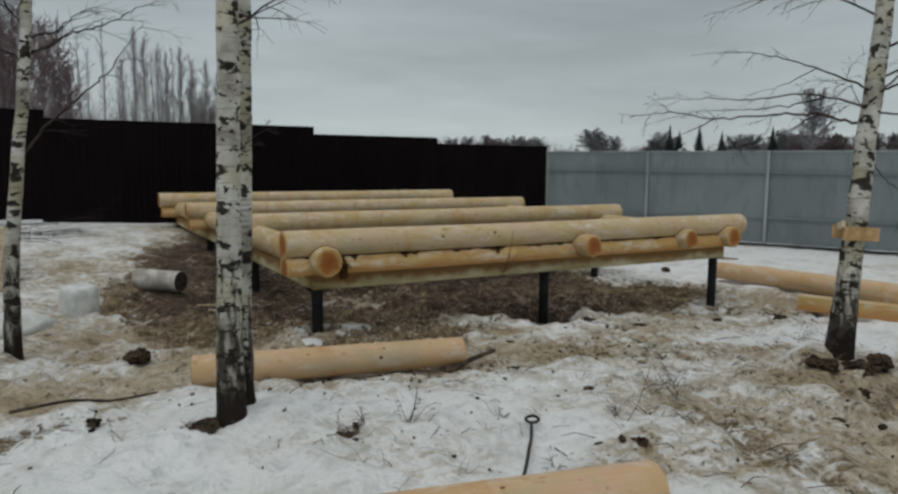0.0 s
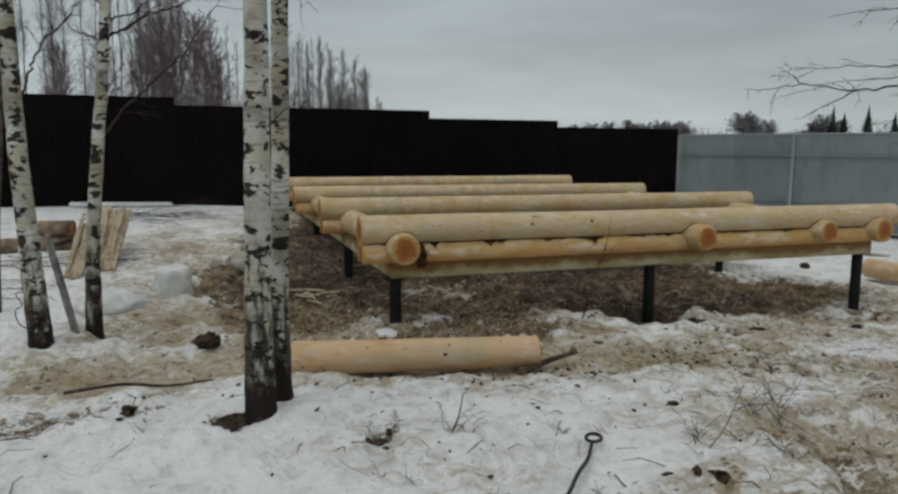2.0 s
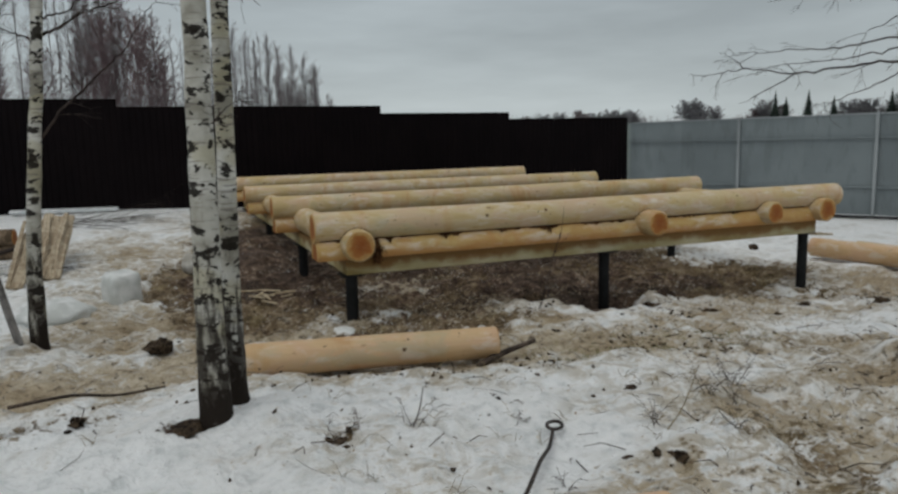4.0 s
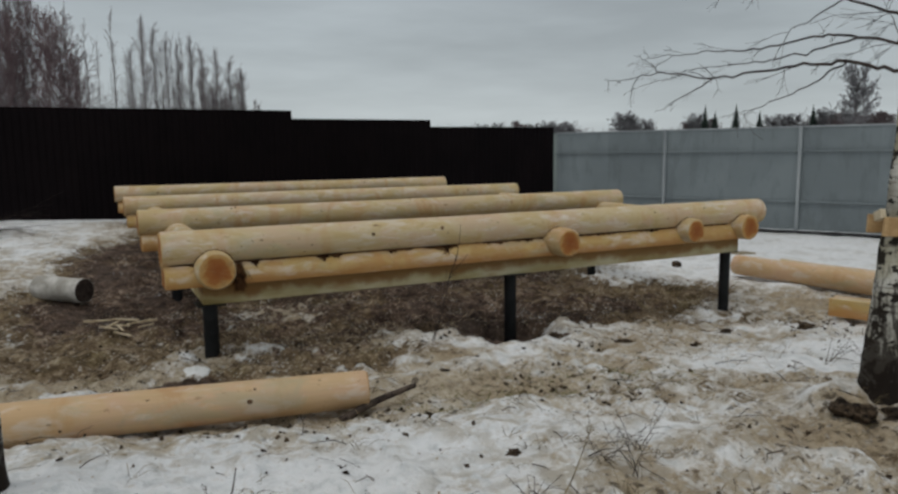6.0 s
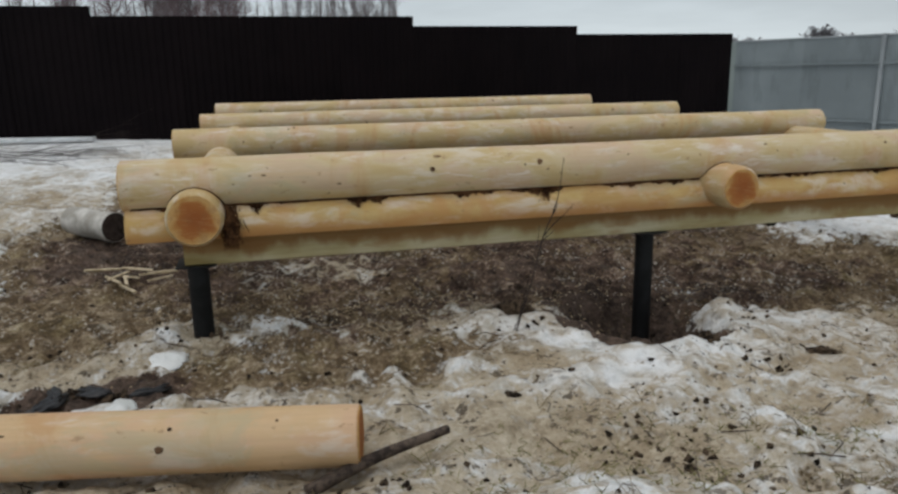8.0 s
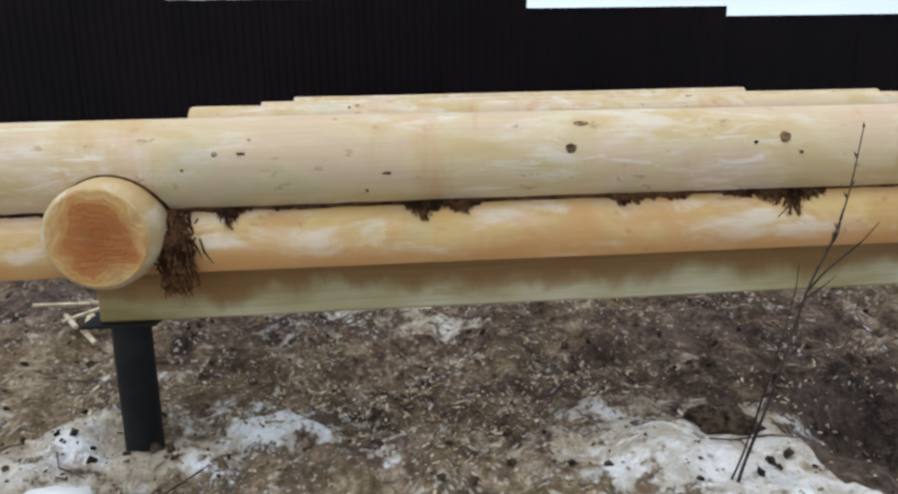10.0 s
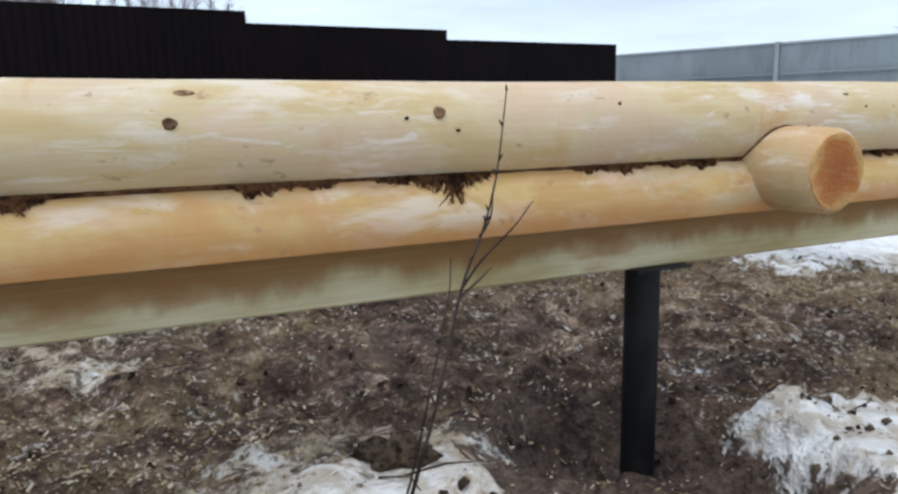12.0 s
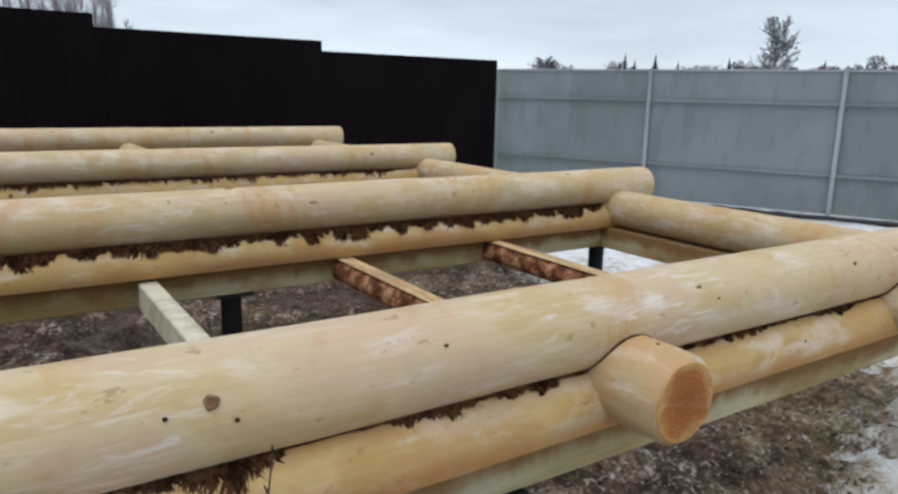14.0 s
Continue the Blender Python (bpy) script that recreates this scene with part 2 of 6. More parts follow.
def birch_bark():
    m = Mat("birch_bark", 0.8, 0.12)
    v = m.shifted()
    z = m.axis("Z")
    band = m.noise(1.0, 3, 0.55, m.scaled((6, 6, 60), source=v), 0.3)
    patch = m.noise(1.0, 3, 0.6, m.scaled((10, 10, 19), source=v), 0.25)
    big = m.noise(1.0, 3, 0.6, m.scaled((7, 7, 9.5), source=v), 0.3)
    scar = m.noise(1.0, 3, 0.6, m.scaled((14, 14, 9), source=v), 0.8)
    tone = m.noise(3, 4, 0.6, v)
    col = m.ramp(tone, (0.2, (0.27, 0.255, 0.21)), (0.5, (0.47, 0.455, 0.405)), (0.75, (0.62, 0.61, 0.565)))
    col = m.mix(m.span(m.noise(2.0, 3, 0.6, m.scaled((1, 1, 1.5), source=v)), 0.58, 0.76, 0, 0.55), col, (0.40, 0.365, 0.24))
    col = m.mix(m.span(band, 0.72, 0.84, 0, 0.6), col, (0.13, 0.11, 0.095))
    col = m.mix(m.span(patch, 0.66, 0.74, 0, 0.96), col, (0.016, 0.013, 0.011))
    col = m.mix(m.span(big, 0.70, 0.78, 0, 0.96), col, (0.020, 0.016, 0.012))
    # old furrowed bark at the foot of the trunk
    foot = m.math("ADD", z, m.math("MULTIPLY", m.math("SUBTRACT", scar, 0.5), 0.35))
    deep = m.noise(1.0, 4, 0.65, m.scaled((30, 30, 7), source=v))
    dark = m.ramp(deep, (0.35, (0.004, 0.003, 0.0025)), (0.9, (0.020, 0.015, 0.012)))
    col = m.mix(m.span(foot, 0.14, 0.26, 1.0, 0.0), col, dark)
    mid = m.math("ADD", z, m.math("MULTIPLY", m.math("SUBTRACT", deep, 0.5), 1.1))
    col = m.mix(m.span(mid, 0.25, 0.80, 0.9, 0.0), col, (0.024, 0.018, 0.014))
    h = m.math("ADD", m.math("MULTIPLY", deep, m.span(z, 0.3, 0.9, 1.0, 0.1)), m.math("MULTIPLY", patch, 0.4))
    return m.done(col, h, 0.6, 0.012)


M_BIRCH = birch_bark()


def plain(name, a, b, scale=6.0, rough=0.85, spec=0.2, bump=0.3, metal=0.0, dist=0.008):
    m = Mat(name, rough, spec, metal)
    n = m.noise(scale, 6, 0.62, m.shifted())
    big = m.noise(scale * 0.21, 3, 0.5, m.shifted())
    f = m.math("ADD", m.math("MULTIPLY", n, 0.6), m.math("MULTIPLY", big, 0.4))
    return m.done(m.ramp(f, (0.35, a), (0.65, b)), n, bump, dist)


M_JOIST = plain("pale_sawn_joist", (0.44, 0.40, 0.27), (0.64, 0.60, 0.46), 9, 0.8, 0.2, 0.3)
M_TWIG = plain("dark_birch_twigs", (0.022, 0.016, 0.014), (0.06, 0.045, 0.038), 20)
# far twigs lightened: distance haze is put into their base colour
M_FARTWIG = plain("bare_hazed_branches", (0.18, 0.158, 0.162), (0.27, 0.245, 0.245), 2)
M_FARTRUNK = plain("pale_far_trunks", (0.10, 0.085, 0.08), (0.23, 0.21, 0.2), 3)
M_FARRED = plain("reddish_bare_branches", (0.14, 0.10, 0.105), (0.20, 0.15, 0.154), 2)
# both horizon tones carry painted haze, so they are paler than real twigs
M_HORIZON = plain("hazy_brown_horizon_branches", (0.13, 0.10, 0.104), (0.185, 0.148, 0.15), 2)
M_HORIZONGREY = plain("hazy_grey_horizon_branches", (0.16, 0.156, 0.165), (0.23, 0.225, 0.235), 2)
M_FIR = plain("dark_fir_needles", (0.012, 0.02, 0.016), (0.03, 0.045, 0.034), 3)
M_MOSS = plain("dark_brown_moss", (0.030, 0.015, 0.008), (0.135, 0.066, 0.030), 60, 0.95, 0.05)
M_PILE = plain("black_painted_steel", (0.004, 0.0045, 0.005), (0.011, 0.012, 0.013), 12, 0.6, 0.25, 0.15)
M_RUST = plain("rusty_iron", (0.012, 0.009, 0.008), (0.04, 0.027, 0.021), 40, 0.7, 0.4)
M_KNOT = plain("brown_knots", (0.17, 0.095, 0.05), (0.42, 0.27, 0.15), 45, 0.7)
M_KNOTDARK = plain("black_brown_knots", (0.03, 0.018, 0.01), (0.15, 0.085, 0.045), 60, 0.75)
M_CLOD = plain("wet_dark_soil", (0.022, 0.015, 0.010), (0.16, 0.112, 0.072), 38, 0.9, 0.2, 1.0, 0, 0.03)
M_SNOWLUMP = plain("packed_snow", (0.62, 0.65, 0.66), (0.82, 0.83, 0.84), 9, 0.6, 0.3, 0.5, 0, 0.02)
M_ICE = plain("greyish_ice", (0.60, 0.62, 0.60), (0.78, 0.79, 0.78), 7, 0.35, 0.4, 0.4)
M_STICK = plain("grey_brown_sticks", (0.03, 0.022, 0.018), (0.12, 0.09, 0.07), 25)
M_GREYBOARD = plain("weathered_board", (0.10, 0.095, 0.09), (0.24, 0.225, 0.21), 14)
M_STAKE = plain("pale_split_wood", (0.42, 0.34, 0.22), (0.66, 0.56, 0.40), 18)
M_FILM = plain("black_plastic", (0.006, 0.006, 0.007), (0.02, 0.02, 0.022), 12, 0.4, 0.4)
M_GRASS = plain("dry_grass", (0.10, 0.075, 0.04), (0.28, 0.22, 0.12), 30)
M_GREEN = plain("yellow_green_grass", (0.09, 0.085, 0.03), (0.24, 0.22, 0.09), 30)
M_ROOF = plain("snowy_roof", (0.66, 0.68, 0.7), (0.8, 0.82, 0.83), 1)
M_HOUSE = plain("grey_house_wall", (0.14, 0.13, 0.125), (0.24, 0.22, 0.2), 1)


def sheet_metal(name, a, b, rough, spec):
    m = Mat(name, rough, spec)
    big = m.noise(0.8, 4, 0.55, m.shifted())
    dirt = m.noise(5, 5, 0.65, m.scaled((1, 1, 0.25), source=m.shifted()))
    col = m.ramp(big, (0.3, a), (0.7, b))
    col = m.mix(m.span(m.random(), 0.0, 1.0, 0.0, 0.16), col, tuple(min(1.0, c * 1.6) for c in b))
    col = m.mix(m.span(dirt, 0.55, 0.8, 0, 0.22), col, tuple(c * 0.55 for c in a))
    return m.done(col, dirt, 0.08, 0.004)


M_DARKFENCE = sheet_metal("chocolate_sheet", (0.0042, 0.0027, 0.0033), (0.0062, 0.0040, 0.0046), 0.7, 0.07)
M_GREYFENCE = sheet_metal("grey_sheet", (0.175, 0.202, 0.212), (0.205, 0.235, 0.245), 0.55, 0.25)
M_PALESHEET = sheet_metal("pale_greenish_sheet", (0.225, 0.262, 0.25), (0.25, 0.29, 0.275), 0.55, 0.25)
M_GREYPOST = sheet_metal("galvanised_post", (0.27, 0.295, 0.305), (0.33, 0.355, 0.365), 0.5, 0.35)


def chips():
    m = Mat("wood_chips", 0.85, 0.15)
    col = m.ramp(m.island(), (0.0, (0.12, 0.075, 0.04)), (0.45, (0.30, 0.22, 0.13)), (0.8, (0.52, 0.42, 0.28)), (1.0, (0.68, 0.60, 0.46)))
    return m.done(col)


M_CHIPS = chips()


def ground_material():
    """Snow, trampled sandy snow, tan soil and dark soil, blended by three masks and broken up by noise."""
    m = Mat("snow_and_mud", 0.8, 0.25)
    # wet: wet soil, plus the frame's shade put into the soil colour
    mud, sand, wet = m.attr("mud"), m.attr("sand"), m.attr("wet")
    n2 = m.noise(3.6, 5, 0.6)
    n3 = m.noise(38.0, 5, 0.6)
    n4 = m.noise(11.0, 5, 0.6)
    n5 = m.noise(7.0, 4, 0.55, m.scaled((1, 1, 1), (0, 0, 0.7)))
    fine = m.math("SUBTRACT", m.math("ADD", m.math("MULTIPLY", n4, 0.50), m.math("ADD", m.math("MULTIPLY", n3, 0.34), m.math("MULTIPLY", n5, 0.15))), 0.49)
    snow = m.ramp(n4, (0.05, (0.66, 0.685, 0.69)), (0.4, (0.84, 0.855, 0.86)), (0.85, (0.91, 0.92, 0.925)))
    # grey-green blotches: dirty snow, and soft shade among the lumps put into colour
    grey = m.noise(2.3, 6, 0.65, None, 0.4)
    snow = m.mix(m.span(grey, 0.55, 0.9, 0, 0.4), snow, (0.50, 0.485, 0.43))
    stain = m.noise(9.0, 5, 0.65, None, 0.5)
    snow = m.mix(m.math("MULTIPLY", m.span(stain, 0.38, 0.72, 0, 0.75), m.span(sand, 0.0, 0.22)), snow, (0.45, 0.40, 0.315))
    jag = m.warped(0.014, 60)
    grit, grains = m.crumbs(46, jag), m.crumbs(110, jag)
    mott = m.math("ADD", m.math("MULTIPLY", n5, 0.6), m.math("MULTIPLY", n3, 0.4))
    crumb_mix = m.math("ADD", m.math("MULTIPLY", mott, 0.70), m.math("ADD", m.math("MULTIPLY", grit, 0.18), m.math("MULTIPLY", grains, 0.12)))
    dirt = m.ramp(m.math("ADD", m.math("MULTIPLY", mott, 0.75), m.math("MULTIPLY", grit, 0.25)), (0.10, (0.17, 0.128, 0.078)), (0.45, (0.43, 0.362, 0.262)), (0.85, (0.63, 0.565, 0.45)))
    tan = m.ramp(crumb_mix, (0.2, (0.058, 0.038, 0.020)), (0.5, (0.18, 0.127, 0.074)), (0.82, (0.45, 0.365, 0.25)))
    olive = m.noise(2.7, 4, 0.6)
    tan = m.mix(m.span(olive, 0.5, 0.9, 0, 0.5), tan, (0.78, 0.82, 0.58), "MULTIPLY")
    soil = m.ramp(crumb_mix, (0.20, (0.018, 0.011, 0.008)), (0.42, (0.066, 0.042, 0.030)), (0.60, (0.155, 0.104, 0.074)), (0.80, (0.41, 0.325, 0.25)))
    damp = m.noise(1.5, 6, 0.62, None, 0.3)
    soil = m.mix(m.span(damp, 0.35, 0.75, 0, 0.45), soil, (0.45, 0.40, 0.35), "MULTIPLY")
    s = m.span(m.math("ADD", sand, m.math("MULTIPLY", fine, 1.1)), 0.18, 0.64)
    col = m.mix(s, snow, dirt)
    # yellowish meltwater tint in trodden snow
    tint = m.noise(0.9, 6, 0.65, None, 0.3)
    col = m.mix(m.math("MULTIPLY", m.span(tint, 0.35, 0.75, 0.1, 0.55), m.span(sand, 0.0, 0.35, 0.12, 1.0)), col, (0.64, 0.55, 0.43), "MULTIPLY")
    k = m.span(m.math("ADD", mud, fine), 0.30, 0.48)
    kw = m.span(m.math("ADD", wet, m.math("MULTIPLY", fine, 1.2)), 0.36, 0.66)
    deep = m.ramp(crumb_mix, (0.2, (0.018, 0.0125, 0.0095)), (0.80, (0.17, 0.118, 0.09)))
    soil = m.mix(m.span(wet, 0.85, 1.05), soil, deep)
    col = m.mix(k, col, m.mix(kw, tan, soil))
    # bits of old snow trodden into the soil
    bits = m.math("ADD", n3, m.math("MULTIPLY", n2, 0.5))
    col = m.mix(m.math("MULTIPLY", m.span(bits, 0.96, 1.20, 0, 0.7), m.math("MULTIPLY", k, m.span(wet, 0.7, 0.95, 1.0, 0.1))), col, (0.58, 0.55, 0.49))
    flecks = m.noise(21, 4, 0.65)
    thin = m.math("ADD", flecks, m.math("MULTIPLY", n2, 0.45))
    col = m.mix(m.math("MULTIPLY", m.span(thin, 0.96, 1.10, 0, 0.85), m.span(sand, 0.05, 0.45, 0.15, 1.0)), col, (0.075, 0.055, 0.036))
    pits = m.math("MULTIPLY", m.math("ADD", grit, m.math("MULTIPLY", grains, 0.6)), m.math("MULTIPLY", k, 0.5))
    h = m.math("ADD", m.math("ADD", m.math("MULTIPLY", n4, 1.2), pits), m.math("ADD", m.math("MULTIPLY", n3, 0.35), m.math("MULTIPLY", n5, 0.9)))
    return m.done(col, h, 0.75, 0.028, m.span(k, 0, 1, 0.72, 0.92))


M_GROUND = ground_material()

# ---- mesh helpers ----
rng = random.Random(7)


def mesh_of(name, verts, faces, mats, index=None, smooth=True):
    me = bpy.data.meshes.new(name)
    me.from_pydata([tuple(v) for v in verts], [], faces)
    for mt in mats if isinstance(mats, (list, tuple)) else [mats]:
        me.materials.append(mt)
    if index is not None:
        me.polygons.foreach_set("material_index", index)
    me.polygons.foreach_set("use_smooth", [smooth] * len(me.polygons))
    me.update()
    return me


def part(name, data, parent, label="", m=None):
    """One mesh object under a thing or a part."""
    ob = new(name, data)
    ob.parent = parent
    if m is not None:
        ob.matrix_local = m
    return tagged(ob, label)


def thing(name, m, label, category, group="", kind="", data=None):
    ob = new(name, data)
    ob.matrix_world = m
    return tagged(ob, label, category, group, kind)


class Builder:
    """Collects vertices and faces of one mesh."""

    def __init__(self):
        self.v, self.f = [], []

    def tube(self, pts, radii, n=6, cap=True):
        pts = [Vector(p) for p in pts]
        base, side = len(self.v), None
        for i, p in enumerate(pts):
            d = (pts[min(i + 1, len(pts) - 1)] - pts[max(i - 1, 0)]).normalized()
            if side is None:
                side = d.orthogonal().normalized()
            side = (side - d * side.dot(d)).normalized()
            up = d.cross(side)
            for k in range(n):
                a = 2 * math.pi * k / n
                self.v.append(p + float(radii[i]) * (math.cos(a) * side + math.sin(a) * up))
        for i in range(len(pts) - 1):
            for k in range(n):
                a, b = base + i * n + k, base + i * n + (k + 1) % n
                self.f.append((a, b, b + n, a + n))
        if cap:
            self.f.append(tuple(base + k for k in reversed(range(n))))
            self.f.append(tuple(base + (len(pts) - 1) * n + k for k in range(n)))

    def box(self, size, m, bevel=0.0):
        sx, sy, sz = (s / 2 for s in size)
        b = min(bevel, sx * 0.9, sy * 0.9, sz * 0.9)
        base = len(self.v)
        if b <= 0:
            for x in (-sx, sx):
                for y in (-sy, sy):
                    for z in (-sz, sz):
                        self.v.append(m @ Vector((x, y, z)))
            for q in ((0, 1, 3, 2), (4, 6, 7, 5), (0, 4, 5, 1), (2, 3, 7, 6), (0, 2, 6, 4), (1, 5, 7, 3)):
                self.f.append(tuple(base + i for i in q))
            return
        # chamfered along the length (local x)
        ring = [(-sy + b, -sz), (sy - b, -sz), (sy, -sz + b), (sy, sz - b), (sy - b, sz), (-sy + b, sz), (-sy, sz - b), (-sy, -sz + b)]
        for x, inset in ((-sx, b * 0.6), (-sx + b * 0.6, 0), (sx - b * 0.6, 0), (sx, b * 0.6)):
            for y, z in ring:
                self.v.append(m @ Vector((x, y * (1 - inset / sy), z * (1 - inset / sz))))
        for i in range(3):
            for k in range(8):
                a, c = base + i * 8 + k, base + i * 8 + (k + 1) % 8
                self.f.append((a, c, c + 8, a + 8))
        self.f.append(tuple(base + k for k in reversed(range(8))))
        self.f.append(tuple(base + 24 + k for k in range(8)))

    def mesh(self, name, mats, smooth=False):
        return mesh_of(name, self.v, self.f, mats, smooth=smooth)


def lump(name, size, mat, seed, rough=0.25, n=14):
    """An uneven clod: a sphere pushed about by noise, flattened below."""
    v, f = [], []
    off = Vector((seed * 3.7, seed * 1.3, seed * 5.1))
    for i in range(n + 1):
        t = math.pi * i / n
        for k in range(2 * n):
            a = math.pi * k / n
            d = Vector((math.sin(t) * math.cos(a), math.sin(t) * math.sin(a), math.cos(t)))
            r = 1 + rough * 2 * noise.noise(d * 1.6 + off) + rough * noise.noise(d * 4.3 + off)
            v.append((d.x * r * size[0], d.y * r * size[1], max(d.z * r, -0.45) * size[2]))
    for i in range(n):
        for k in range(2 * n):
            a, b = i * 2 * n + k, i * 2 * n + (k + 1) % (2 * n)
            f.append((a, a + 2 * n, b + 2 * n, b))
    return mesh_of(name, v, f, mat)


def lattice(seed, x, y, cell):
    """Smooth value noise on numpy arrays, 0 to 1."""
    r = np.random.RandomState(seed).rand(257, 257)
    gx, gy = x / cell, y / cell
    ix, iy = np.floor(gx).astype(int), np.floor(gy).astype(int)
    fx, fy = gx - ix, gy - iy
    fx, fy = fx * fx * (3 - 2 * fx), fy * fy * (3 - 2 * fy)
    a, b = r[ix % 257, iy % 257], r[(ix + 1) % 257, iy % 257]
    c, d = r[ix % 257, (iy + 1) % 257], r[(ix + 1) % 257, (iy + 1) % 257]
    return (a * (1 - fx) + b * fx) * (1 - fy) + (c * (1 - fx) + d * fx) * fy


def step(a, b, v):
    t = np.clip((v - a) / (b - a), 0, 1)
    return t * t * (3 - 2 * t)


def spot(x, y, cx, cy, rx, ry, turn=0.0, soft=0.5):
    """1 inside an ellipse, falling softly to 0."""
    c, s = math.cos(radians(turn)), math.sin(radians(turn))
    u, v = (x - cx) * c + (y - cy) * s, -(x - cx) * s + (y - cy) * c
    return 1 - step(1 - soft, 1 + soft, np.sqrt((u / rx) ** 2 + (v / ry) ** 2))


def height(x, y):
    """The lie of the land without its fine roughness."""
    x, y = np.asarray(x, float), np.asarray(y, float)
    z = 0.44 * (1 - np.clip((x + 2) / 11, 0, 1)) * step(0.3, 8.4, y)
    z = z - 0.18 * step(1.5, 5.0, x) + 0.065 * (1 - step(-2.4, -0.8, y))
    z = z + 0.09 * spot(x, y, 2.95, -2.85, 0.7, 0.6, 0, 0.8) + 0.05 * spot(x, y, -1.3, -2.0, 0.7, 0.6, 0, 0.8)
    z = z - 0.24 * spot(x, y, 2.42, 0.0, 0.40, 0.44, 0, 0.25) - 0.06 * spot(x, y, 5.2, 0.2, 0.6, 0.6, 0, 0.8)
    for cx, cy, rx, ry, up in ((2.93, -2.93, 0.34, 0.30, 0.10), (-1.30, -2.12, 0.36, 0.30, 0.05), (-2.75, 0.0, 0.4, 0.35, 0.085), (-2.44, 0.27, 0.2, 0.2, 0.02), (0.1, -2.95, 0.45, 0.4, -0.045)):
        z = z + up * spot(x, y, cx, cy, rx, ry, 0, 0.8)
    z = z + 0.055 * spot(x, y, -0.9, -3.8, 1.2, 0.35, -11, 0.6) + 0.10 * spot(x, y, -1.45, -3.70, 0.7, 0.4, -11, 0.6)
    # the short log has pressed itself into the snow
    z = z - 0.035 * spot(x, y, -0.35, -1.08, 1.1, 0.22, -12, 0.4)
    return z


def uneven(seed, x, y):
    """Several sizes of soft unevenness added up, about -0.4 to 0.4."""
    u, v = 0.8 * x - 0.6 * y + 60, 0.6 * x + 0.8 * y + 60
    r = 0.42 * (lattice(seed, x + 50, y + 50, 0.85) - 0.5) + 0.40 * (lattice(seed + 1, u, v, 0.36) - 0.5)
    return r + 0.32 * (lattice(seed + 2, x + 50, y + 50, 0.17) - 0.5) + 0.20 * (lattice(seed + 3, u, v, 0.085) - 0.5)


def churned_mud(x, y):
    m = mud_mask(x, y)
    return m + 0.9 * uneven(20, x, y) * (0.35 + 0.65 * np.clip(m * 2.5, 0, 1))


def churned_sand(x, y):
    s = sand_mask(x, y)
    return s + (1.0 * uneven(30, x, y) + 0.3 * uneven(20, x, y)) * (0.4 + 0.6 * np.clip(s * 2.5, 0, 1))


def churned_wet_shade(x, y):
    return wet_shade_mask(x, y) + 1.0 * uneven(40, x, y)


def rough_height(x, y):
    """Fine roughness: lumpy snow that stands proud, footprints and churned soil."""
    x, y = np.asarray(x, float), np.asarray(y, float)
    near = spot(x, y, 1.5, -0.5, 7.0, 6.0, 0, 0.4)
    m = mud_mask(x, y) + sand_mask(x, y) * 0.6
    u, v = 0.75 * x - 0.66 * y + 60, 0.66 * x + 0.75 * y + 60
    r = 0.05 * (lattice(1, x + 50, y + 50, 0.9) - 0.5) + 0.06 * (lattice(2, u, v, 0.34) - 0.5)
    r = r + 0.055 * (lattice(3, x + 50, y + 50, 0.15) - 0.5)
    r = r + (0.022 + 0.046 * np.clip(m, 0, 1)) * (lattice(4, u, v, 0.07) - 0.5) + 0.018 * np.clip(m, 0, 1) * (lattice(5, x + 50, y + 50, 0.045) - 0.5)
    bare = np.maximum(step(0.27, 0.45, churned_mud(x, y)), 0.85 * step(0.33, 0.52, churned_sand(x, y)))
    return (r + 0.042 * (1 - bare) - 0.010) * (0.15 + 0.85 * near)


def snow_left(x, y):
    """Patches where the snow has stayed on the churned ground."""
    s = 0 * x
    for cx, cy, rx, ry, turn in ((1.56, 0.10, 0.50, 0.33, -8), (3.05, -0.20, 0.40, 0.22, 25), (1.86, 0.10, 0.22, 0.16, 0), (3.55, -0.30, 0.45, 0.20, 15), (0.93, 1.25, 0.20, 0.14, 0), (-0.27, 0.24, 0.16, 0.24, 0), (4.2, -0.55, 0.8, 0.3, 0), (2.3, -0.75, 0.7, 0.16, 10), (1.0, -1.95, 0.9, 0.35, 5), (3.7, -1.35, 0.9, 0.45, -10), (0.2, -1.75, 1.1, 0.35, 0)):
        s = np.maximum(s, spot(x, y, cx, cy, rx, ry, turn, 0.5))
    return s


